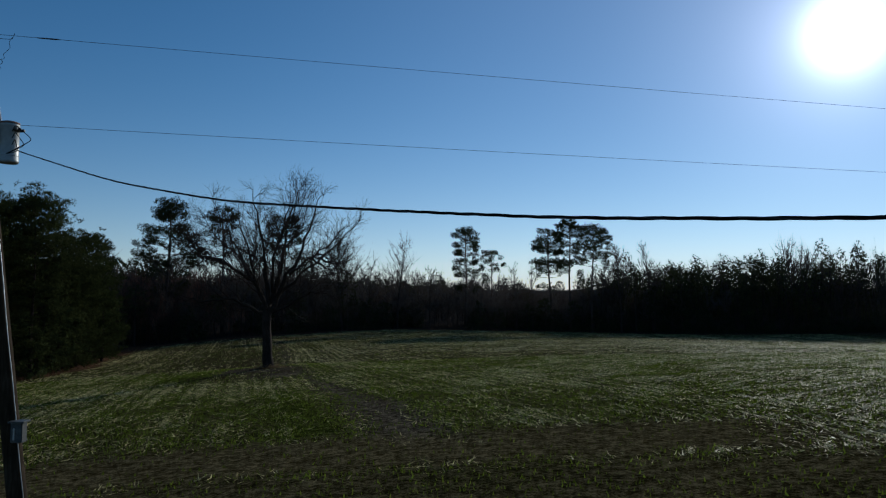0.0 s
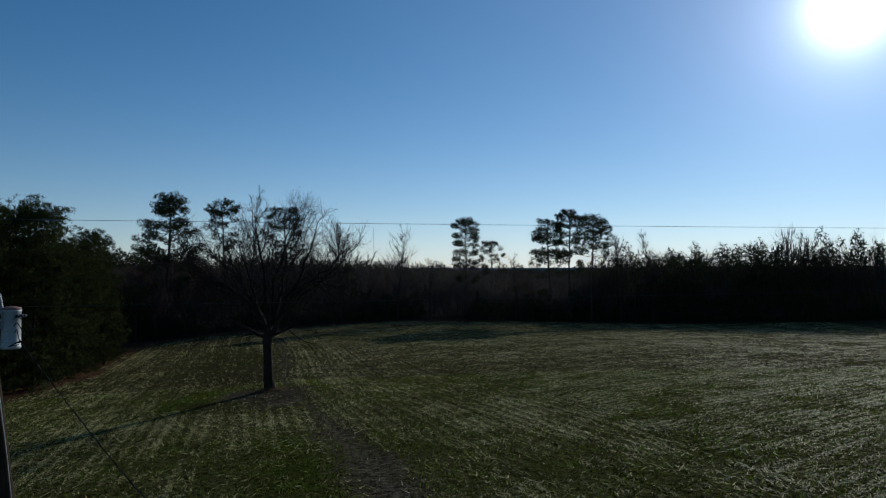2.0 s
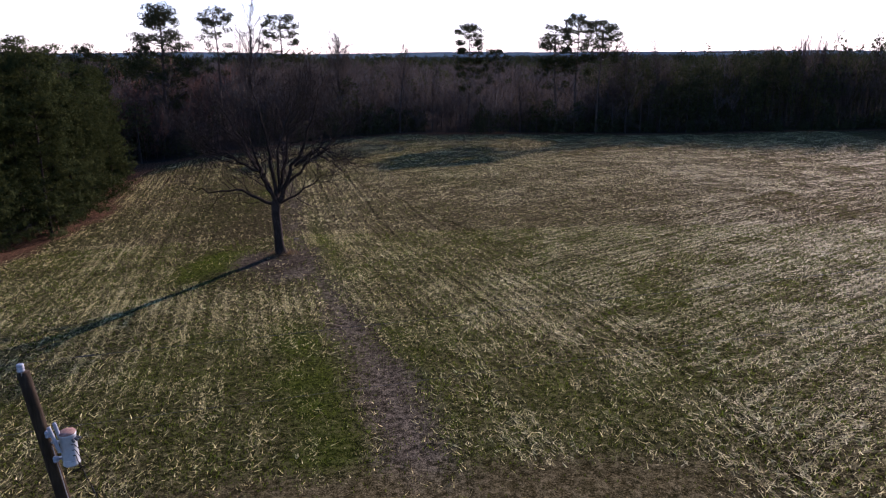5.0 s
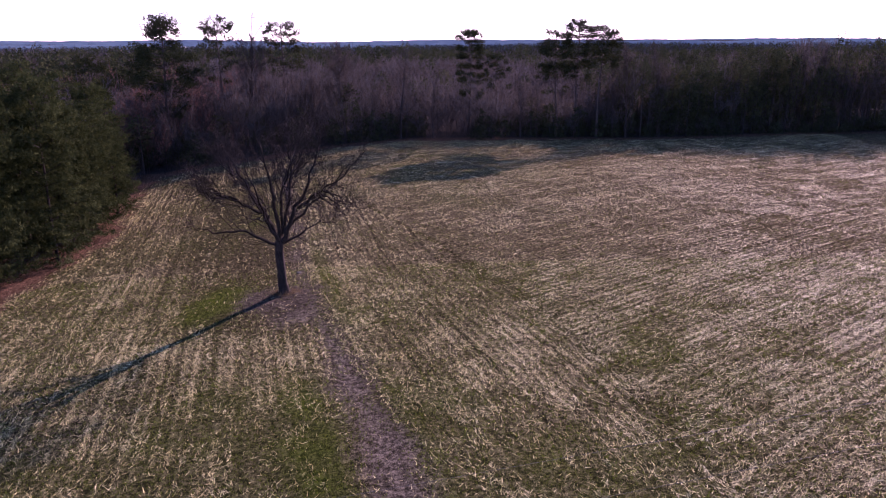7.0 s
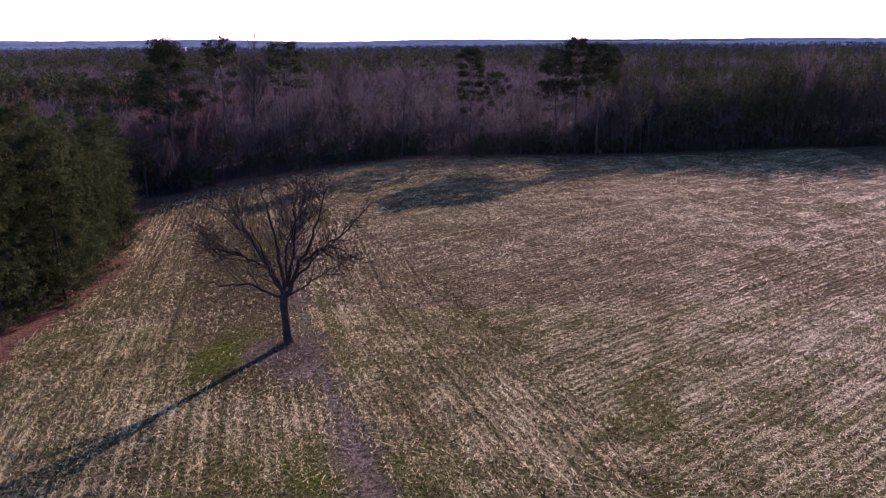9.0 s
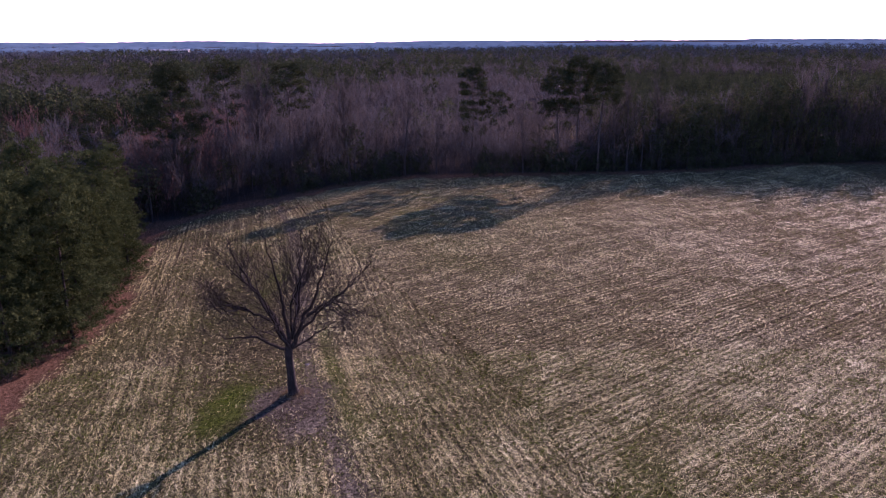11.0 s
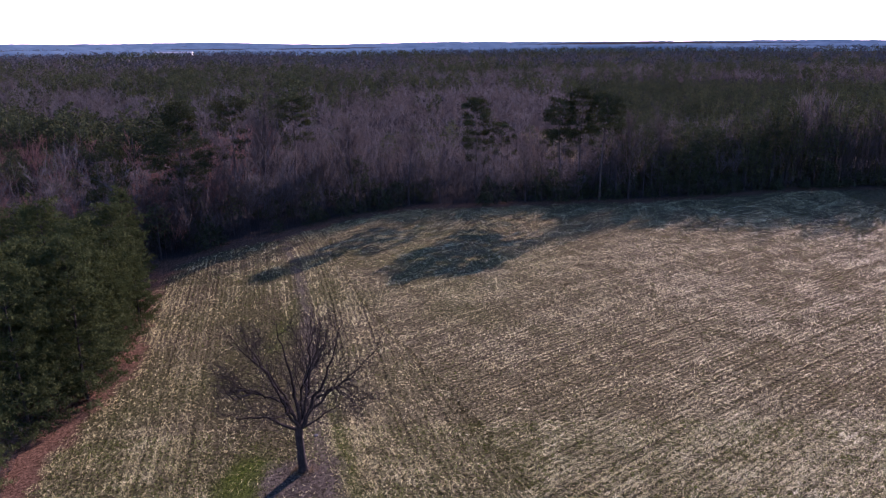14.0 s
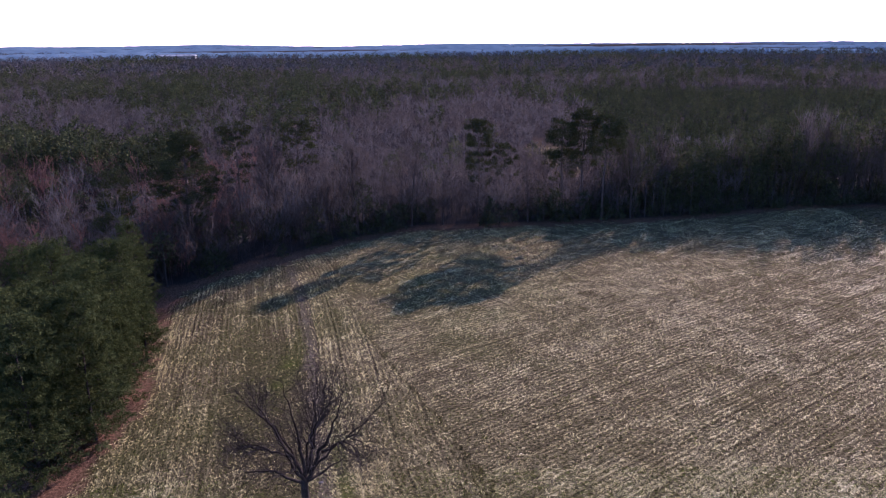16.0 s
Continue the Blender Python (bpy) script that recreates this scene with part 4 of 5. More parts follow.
# ---- the woods ----
def bare_kind(seed, height, spread, limbs, twigs, r, low=0.3, fine=0.022):
    """A bare tree with a rounded crown: tapering limbs, and slivers for the twigs, marked 0 and 1."""
    rng = np.random.default_rng(seed)
    P0, P1, r0, r1 = [], [], [], []
    Q0, Q1 = [], []
    top = np.array([rng.normal(0, 0.04) * height, rng.normal(0, 0.04) * height, height * 0.9])
    bend = top * 0.5 + np.array([rng.normal(0, 0.25), rng.normal(0, 0.25), 0])
    P0.append((0, 0, -0.3)), P1.append(bend), r0.append(r), r1.append(r * 0.65)
    P0.append(bend), P1.append(top), r0.append(r * 0.65), r1.append(0.02)
    for _ in range(limbs):
        f = rng.uniform(low, 0.85)
        a = rng.uniform(0, 6.283)
        s = bend * (f / 0.5) if f < 0.5 else bend + (top - bend) * (f - 0.5) / 0.5
        w = rng.uniform(0.45, 1.0) * spread * 0.5 * (1.15 - 0.5 * f)
        rise = height * (0.1 + 0.3 * (1 - f)) * rng.uniform(0.7, 1.3)
        e = s + np.array([np.cos(a) * w, np.sin(a) * w, rise])
        e[2] = min(e[2], height * (1.0 - 0.25 * (w / (0.5 * spread)) ** 2))
        L = np.linalg.norm(e - s)
        P0.append(s), P1.append(e), r0.append(r * 0.3), r1.append(0.018)
        for _ in range(twigs):
            t = rng.uniform(0.3, 1.0)
            b = s + (e - s) * t
            d = (e - s) / L * 0.7 + rng.normal(0, 0.42, 3) + np.array([0, 0, 0.55])
            m = b + d * L * rng.uniform(0.15, 0.4)
            Q0.append(b), Q1.append(m)
            Q0.append(b + (m - b) * 0.5), Q1.append(m + (d * 0.5 + rng.normal(0, 0.4, 3)) * L * rng.uniform(0.1, 0.3))
    A = sticks(np.array(P0), np.array(P1), np.array(r0), np.array(r1), 3)
    B = slivers(rng, np.array(Q0), np.array(Q1), fine)
    V, F = join([A, B])
    return V, F, np.repeat([0, 1], [len(A[1]), len(B[1])])


def pine_kind(seed, height, crown, radius, tufts, size, width, sprays=6, point=2.2):
    """A simple pine: bole, and needle tufts over a rounded or pointed crown, marked 0 and 1."""
    rng = np.random.default_rng(seed)
    V, F = sticks(np.array([(0, 0, -0.3)]), np.array([(0, 0, height * 0.95)]), 0.013 * height, 0.05, 4)
    parts, bole = [(V, F)], len(F)
    for k in range(tufts):
        up = (k + rng.random()) / tufts
        q = radius * (min(1.0, 0.5 + 2.2 * up) * math.sqrt(1.0 - up ** point) + 0.05) * rng.uniform(0.5, 1.05)
        a = k * 2.4 + rng.normal(0, 0.5)
        v, g = tuft(rng, size * rng.uniform(0.7, 1.25), sprays, width)
        parts.append((v + np.array([np.cos(a) * q, np.sin(a) * q, height * (crown + (1 - crown) * up) + rng.normal(0, 0.3)]), g))
    V, F = join(parts)
    return V, F, np.repeat([0, 1], [bole, len(F) - bole])


def scatter(kinds, spots, rng, low=0.8, high=1.15, tall=None):
    """Joins many turned and scaled copies of some kinds into one mesh."""
    Vs, Fs, Ms, k = [], [], [], 0
    which = rng.integers(0, len(kinds), len(spots))
    for w in range(len(kinds)):
        at = spots[which == w]
        if not len(at):
            continue
        V, F, M = kinds[w]
        n = len(at)
        a, s = rng.uniform(0, 6.283, n), rng.uniform(low, high, n)
        sz = s * rng.uniform(0.88, 1.12, n) * (1.0 if tall is None else tall[which == w])
        ca, sa = np.cos(a) * s, np.sin(a) * s
        X = V[None, :, 0] * ca[:, None] - V[None, :, 1] * sa[:, None] + at[:, 0:1]
        Y = V[None, :, 0] * sa[:, None] + V[None, :, 1] * ca[:, None] + at[:, 1:2]
        Z = V[None, :, 2] * sz[:, None] + at[:, 2:3]
        Vs.append(np.stack([X, Y, Z], -1).reshape(-1, 3))
        Fs.append((F[None] + (np.arange(n) * len(V))[:, None, None]).reshape(-1, 3) + k)
        Ms.append(np.tile(M, n))
        k += n * len(V)
    return np.concatenate(Vs), np.concatenate(Fs), np.concatenate(Ms)


def spots_in(rng, y0, y1, gap, margin, keep):
    """Jittered places behind the wood's edge, inside the wedge that the valley opens."""
    half = 0.72 * y1 + 40
    gx, gy = np.meshgrid(np.arange(-half, half, gap), np.arange(y0, y1, gap))
    x = gx.ravel() + rng.uniform(-0.5, 0.5, gx.size) * gap
    y = gy.ravel() + rng.uniform(-0.5, 0.5, gx.size) * gap
    ok = (np.abs(x) < 0.7 * y + 35) & (y > wood_y(x) + margin) & (np.hypot(x, y) < 4000) & (clearing(x, y) == 0)
    x, y = x[ok], y[ok]
    m = keep(x, y)
    x, y = x[m], y[m]
    return np.stack([x, y, land(x, y)], 1)


def stuff(name, V, F, mat, label, category="woods"):
    return tagged(put(name, V, F, mat), label, category, kind="stuff")


def stand(name, made, mats, label, category="woods"):
    """One mesh of many trees, wood and foliage each with its material."""
    V, F, M = made
    ob = put(name, V, F, mats[0])
    ob.data.materials.append(mats[1])
    ob.data.polygons.foreach_set("material_index", M.astype(np.int32))
    return tagged(ob, label, category, kind="stuff")


def smoothstep(v, a, b):
    t = np.clip((v - a) / (b - a), 0, 1)
    return t * t * (3 - 2 * t)


BELT = [(-230, 268), (-150, 238), (-108, 222), (-84, 204)]


def planted(x, y):
    """The young pine plantation on the right, beyond the first strip of woods."""
    edge = 262 + 10 * (smooth_noise(x, y, 25, 36) - 0.5) + 0.05 * np.maximum(x - 130, 0)
    return (x > 62 + 0.12 * (y - 270) + 8 * (smooth_noise(x, y, 30, 35) - 0.5)) & (y > edge) & (y < 640 + 120 * smooth_noise(x, y, 90, 34))


def piney(x, y):
    """Share of pines among the trees: belts, patches and scattered ones."""
    wide, mid_ = smooth_noise(x, y * 0.55, 60, 31), smooth_noise(x, y * 0.7, 24, 32)
    p = 0.05 + 0.75 * smoothstep(0.62 * wide + 0.38 * mid_, 0.56, 0.68) * np.clip((y - 235) / 90, 0.12, 1)
    d, t = to_line(x, y, BELT)
    p = np.where(d < (32 - 20 * t) * (0.75 + 0.6 * mid_), 1.0, p)
    d2 = to_line(x, y, [(-290, 520), (-150, 545), (-10, 560)])[0]
    p = np.maximum(p, 0.9 * (d2 < 30 * (0.4 + 1.1 * mid_)))
    p = np.maximum(p, 0.48 * (x > 46) * (y < 275))
    p = np.where((x > -66) & (x < 46) & (y < 330), np.minimum(p, 0.09), p)
    return np.maximum(p, 0.7 * (x < -100) * (y < 215) * (y > 165))


def woods():
    rng = np.random.default_rng(77)
    near = [bare_kind(100 + k, h, s, 12, 10, 0.07, 0.15, 0.045) for k, (h, s) in enumerate(((14, 7), (16, 8), (12, 6.5), (17, 7.5), (11, 7), (15, 9)))]
    slim = [bare_kind(120 + k, h, s, 9, 9, 0.045, 0.2, 0.036) for k, (h, s) in enumerate(((10, 4), (12, 4.5), (8, 4), (13, 4.5)))]
    back = [bare_kind(150 + k, h, s, 9, 9, 0.06, 0.2, 0.052) for k, (h, s) in enumerate(((14, 8), (16, 9), (12, 8), (17, 8)))]
    mid = [bare_kind(140 + k, h, s, 7, 8, 0.06, 0.25, 0.085) for k, (h, s) in enumerate(((13, 9), (15, 10), (12, 9), (16, 9)))]
    far_bare = [bare_kind(145 + k, h, s, 4, 10, 0.07, 0.35, 0.16) for k, (h, s) in enumerate(((13, 12), (15, 13), (12, 11)))]
    pn = [pine_kind(160 + k, h, c, r, 95, 0.62, 0.15, 5) for k, (h, c, r) in enumerate(((16, 0.4, 2.8), (14, 0.32, 2.7), (17, 0.48, 3.0), (12, 0.25, 2.6)))]
    pm = [pine_kind(180 + k, h, c, r, 32, 1.3, 0.34, 5) for k, (h, c, r) in enumerate(((15, 0.3, 3.8), (13, 0.25, 3.4), (18, 0.45, 4.2)))]
    rows_pine = [pine_kind(190 + k, h, 0.2, 1.9, 13, 1.1, 0.26, 5, 1.0) for k, h in enumerate((9.5, 10.5, 8.5))]

    def edge_height(p):
        # lower in the middle of the far edge, taller to the right
        patch = smooth_noise(p[:, 0], p[:, 1], 16, 71)
        return (0.7 + 0.16 * np.clip((-p[:, 0] - 15) / 15, 0, 1) + 0.3 * np.clip((p[:, 0] - 40) / 12, 0, 1) + 0.4 * np.clip((p[:, 0] - 50) / 60, 0, 1)) * (0.72 + 0.56 * patch)

    def sort_out(spots):
        share = piney(spots[:, 0], spots[:, 1])
        pine = rng.random(len(spots)) < share
        return spots[~pine], spots[pine & (share < 1)]

    def mixed_bare(kinds, spots, low, high, tall, words, red=0.0):
        x, y = spots[:, 0], spots[:, 1]
        v = 0.5 * smooth_noise(x, y, 21, 81) + 0.5 * rng.random(len(spots))
        if red:
            reddish = smoothstep(-x, 44, 62) * smoothstep(smooth_noise(x, y, 19, 82), 0.3, 0.6)
            v = np.where((rng.random(len(spots)) < red * reddish) & (y < 215), 2.0, v)
        for lo, hi, mat, tone in ((-1, 0.47, M_TWIG, "brown"), (0.47, 1.5, M_TWIGGREY, "pale grey"), (1.5, 3, M_TWIGRED, "reddish")):
            m = (v >= lo) & (v < hi)
            if m.sum() > 3:
                stand("leafless_woods", scatter(kinds, spots[m], rng, low, high, None if tall is None else tall[m]), (M_LIMB, mat), tone + " " + words)
    bare, pine = sort_out(spots_in(rng, 118, 240, 3.0, 1.5, lambda x, y: y - wood_y(x) < 26))
    mixed_bare(near + slim, bare, 0.75, 1.25, edge_height(bare), "leafless woods close along the field's edge", 0.85)
    more = pine
    bare, pine = sort_out(spots_in(rng, 140, 262, 4.7, 26, lambda x, y: ~planted(x, y)))
    mixed_bare(back, bare, 0.75, 1.2, 0.85 * edge_height(bare) + 0.1, "leafless woods behind the field", 0.7)
    pine = np.concatenate([more, pine])
    tall = 0.74 + 0.36 * np.clip((pine[:, 0] - 38) / 12, 0, 1) + 0.34 * np.clip((pine[:, 0] - 60) / 55, 0, 1) - 0.08 * (pine[:, 0] < -40)
    stand("pine_woods", scatter(pn, pine, rng, 0.92, 1.08, tall), (M_LIMB, M_WOODPINE), "dark green pines standing among the leafless woods")
    s = spots_in(rng, 160, 300, 5.0, 20, lambda x, y: to_line(x, y, BELT)[0] < (32 - 20 * to_line(x, y, BELT)[1]) * (0.75 + 0.6 * smooth_noise(x, y * 0.7, 24, 32)))
    stand("pine_woods", scatter(pm, s, rng, 0.68, 1.0), (M_LIMB, M_WOODPINE), "dense belt of dark green pines behind the saplings")
    bare, pine = sort_out(spots_in(rng, 262, 430, 6.2, 3, lambda x, y: ~planted(x, y)))
    mixed_bare(mid, bare, 0.7, 1.15, None, "leafless woods farther back")
    stand("pine_woods", scatter(pm, pine[::2], rng, 0.75, 1.1), (M_LIMB, M_WOODPINE), "dark green pine patches farther back")
    bare, pine = sort_out(spots_in(rng, 430, 1000, 12.0, 3, lambda x, y: ~planted(x, y)))
    mixed_bare(far_bare, bare, 0.8, 1.2, None, "leafless woods in the distance")
    stand("pine_woods", scatter(pm, pine, rng, 0.95, 1.3), (M_LIMB, M_WOODPINE), "far dark green pine woods")
    s = spots_in(rng, 255, 760, 6.5, 3, lambda x, y: planted(x, y) & (rng.random(len(x)) < 0.93))
    stand("pine_plantation", scatter(rows_pine, s, rng, 0.85, 1.2), (M_LIMB, M_WOODPINE), "olive-green young pines of a dense plantation")
    s = spots_in(rng, 1000, 2700, 35.0, 3, lambda x, y: x > -1e9)
    far_kind = [pine_kind(200 + k, h, 0.2, 8.0, 9, 3.0, 1.0, 4) for k, h in enumerate((11, 13, 12, 15))]
    dark = 0.6 * smooth_noise(s[:, 0], s[:, 1] * 0.4, 140, 91) + 0.4 * rng.random(len(s)) > 0.55
    stand("distant_woods", scatter(far_kind, s[~dark], rng, 0.8, 1.3), (M_FARWOOD, M_FARWOOD), "distant grey-brown woods reaching to the hills")
    stand("distant_woods", scatter(far_kind, s[dark], rng, 0.8, 1.3), (M_FARWOOD, M_WOODPINE), "distant dark pine woods reaching to the hills")
    bx = rng.uniform(-1.5, 3.0, 260)
    by = rng.uniform(40, 126, 260)
    bx = side_x(by, PINEEDGE) - 1.5 - np.abs(bx)
    low = [bare_kind(230 + k, h, 2.2, 10, 6, 0.025, 0.03, 0.012) for k, h in enumerate((1.6, 2.2, 1.2))]
    stand("brush", scatter(low, np.stack([bx, by, land(bx, by)], 1), rng, 0.7, 1.2), (M_LIMB, M_TWIG), "low leafless brush under the young pines", "brush")
    # brush, reddish young growth and evergreen shrubs along the edge
    brush = [bare_kind(220 + k, h, 3.6, 11, 6, 0.03, 0.05, 0.022) for k, h in enumerate((4.5, 5.5, 3.5, 6.5))]
    s = spots_in(rng, 120, 225, 2.9, 0.0, lambda x, y: y - wood_y(x) < 9)
    stand("brush", scatter(brush, s, rng, 0.6, 1.2), (M_LIMB, M_TWIG), "tangled leafless brush under the wood's edge", "brush")
    s = spots_in(rng, 128, 215, 3.4, 3, lambda x, y: (x < -45) & (smooth_noise(x, y, 22, 43) > 0.5))
    stand("reddish_saplings", scatter(slim + brush, s, rng, 0.8, 1.2), (M_TWIGRED, M_TWIGRED), "reddish leafless saplings behind the pines", "saplings")
    shrub = [pine_kind(240 + k, h, 0.03, r, 40, 0.7, 0.15, 7) for k, (h, r) in enumerate(((3.5, 2.2), (5.0, 2.2), (2.5, 2.0), (6.5, 2.0)))]
    s = spots_in(rng, 118, 240, 4.0, 0.5, lambda x, y: ((y - wood_y(x)) < 26) & (smooth_noise(x, y, 11, 45) + 0.3 * np.clip((x - 20) / 40, 0, 1) + 0.1 * ((y - wood_y(x)) < 9) + 0.08 * (np.abs(x + 22) < 24) > 0.52))
    stand("evergreen_shrubs", scatter(shrub, s, rng, 0.7, 1.2), (M_LIMB, M_SHRUB), "dark evergreen shrubs along the wood's edge", "shrubs")


woods()


# ---- corn straw and weeds on the field ----
def field_litter():
    rng = np.random.default_rng(99)

    def sow(n, x0, x1, y0, y1, lo, hi, w, power, loose=0.15):
        x, y = rng.uniform(x0, x1, n), rng.uniform(y0, y1, n)
        tr, la, li, we, st = field_masks(x, y)
        across, along, heading = row_coords(x, y)
        row_at = (across + 0.25 * smooth_noise(x, y, 16, 51)) / 0.76
        inrow = np.exp(-((row_at - np.round(row_at)) / (0.16 + 0.16 * smooth_noise(x, y, 5.0, 58))) ** 2)
        drill = smooth_noise(across, along / 24, 0.95, 57)
        clump = 0.45 * smooth_noise(x, y, 1.6, 55) + 0.3 * smooth_noise(x, y, 4.5, 53) + 0.25 * smooth_noise(x, y, 14, 54)
        p = 0.72 * np.maximum(st ** power * (1 - tr), 0.1 * tr) * (loose + (1 - loose) * inrow) * np.clip(drill * 1.1 + 0.15, 0.15, 1) * np.clip(clump * 2.4 - 0.6, 0.12, 1)
        p = p * np.where(x < side_x(y, TRACK), 0.95 * (0.42 + 0.58 * np.cos(np.pi * across / 2.28 + 1.5 * smooth_noise(x, y, 9, 59)) ** 2), 0.95)
        ok = (rng.random(n) < p) & (np.abs(x) < 0.7 * y + 12)
        x, y, heading = x[ok], y[ok], heading[ok]
        m = len(x)
        a = heading + rng.normal(0, 0.75, m)
        L, W = rng.uniform(lo, hi, m), w * rng.uniform(0.6, 1.3, m)
        up = np.abs(rng.normal(0, 0.1, m))
        d = np.stack([np.cos(a), np.sin(a), up], 1)
        s = np.stack([-np.sin(a), np.cos(a), rng.normal(0, 0.35, m)], 1)
        c = np.stack([x, y, land(x, y) + 0.03 + up * L * 0.5], 1)
        V = np.stack([c - d * L[:, None] / 2 - s * W[:, None], c - d * L[:, None] / 2 + s * W[:, None], c + d * L[:, None] / 2], 1)
        return V.reshape(-1, 3), np.arange(m * 3).reshape(-1, 3)
    stuff("corn_straw", *sow(720000, -48, 48, 17, 66, 0.14, 0.5, 0.017, 0.9, 0.32), M_STRAW, "pale broken corn stalks strewn over the near field", "straw")
    stuff("corn_straw", *sow(1450000, -56, 115, 66, 208, 0.18, 0.6, 0.026, 0.9), M_STRAW, "pale broken corn stalks lying in rows on the field", "straw")

    stuff("corn_straw", *sow(420000, -32, 32, 16, 46, 0.08, 0.34, 0.0085, 0.8), M_STRAW, "short pale straw bits scattered over the nearest stubble", "straw")
    stuff("corn_husks", *sow(190000, -48, 48, 17, 66, 0.1, 0.34, 0.012, 0.9), M_GLEAM, "glossy pale corn husks scattered over the near field", "straw")
    stuff("corn_husks", *sow(150000, -56, 115, 66, 208, 0.15, 0.45, 0.02, 0.9), M_GLEAM, "glossy pale corn husks scattered over the field", "straw")

    def weeds(n, x0, x1, y0, y1, base, lo, hi, w):
        x, y = rng.uniform(x0, x1, n), rng.uniform(y0, y1, n)
        tr, la, li, we, st = field_masks(x, y)
        ok = (rng.random(n) < we * 0.9 + base * st) & (np.abs(x) < 0.7 * y + 10)
        x, y = x[ok], y[ok]
        m = len(x)
        a, L = rng.uniform(0, 6.283, m), rng.uniform(lo, hi, m)
        c = np.stack([x, y, land(x, y)], 1)
        s = np.stack([np.cos(a), np.sin(a), 0 * a], 1) * (w + 0.1 * L)[:, None]
        t = np.stack([rng.normal(0, 0.3, m) * L, rng.normal(0, 0.3, m) * L, L], 1)
        V = np.stack([c - s, c + s, c + t], 1).reshape(-1, 3)
        return V, np.arange(m * 3).reshape(-1, 3)
    stuff("winter_weeds", *weeds(400000, -40, 45, 9, 64, 0.42, 0.05, 0.13, 0.012), M_WEED, "low green winter weeds in patches on the field", "weeds")
    stuff("winter_weeds", *weeds(200000, -52, 120, 64, 205, 0.36, 0.06, 0.15, 0.022), M_WEED, "thin green winter weeds sprouting through the stubble", "weeds")


field_litter()


# ---- utility pole, transformer and wires ----
def lathe(profile, sides=24):
    """A closed turned body from (radius, height) pairs."""
    bm = bmesh.new()
    rings = []
    for r, z in profile:
        rings.append([bm.verts.new((r * math.cos(2 * math.pi * k / sides), r * math.sin(2 * math.pi * k / sides), z)) for k in range(sides)])
    for a, b in zip(rings, rings[1:]):
        for k in range(sides):
            bm.faces.new((a[k], a[(k + 1) % sides], b[(k + 1) % sides], b[k]))
    bm.faces.new(list(reversed(rings[0])))
    bm.faces.new(rings[-1])
    for f in bm.faces:
        f.smooth = len(f.verts) == 4
    return bm


def box(sx, sy, sz, bevel=0.01):
    bm = bmesh.new()
    bmesh.ops.create_cube(bm, size=1.0)
    bmesh.ops.scale(bm, vec=(sx, sy, sz), verts=bm.verts)
    if bevel:
        bmesh.ops.bevel(bm, geom=bm.edges[:], offset=bevel, segments=2, affect="EDGES")
    return bm


POLE_FOOT, POLE_TOP = Vector((-7.1, 12.1, 0.0)), Vector((-8.32, 12.1, 9.35))


def on_pole(z):
    return POLE_FOOT.lerp(POLE_TOP, z / 9.35)


def ribs(r, h, n):
    out = []
    for k in range(n):
        z = h * k / n
        out += [(r * 0.8, z), (r, z + h / n * 0.35), (r, z + h / n * 0.5), (r * 0.8, z + h / n * 0.9)]
    return out + [(r * 0.4, h)]


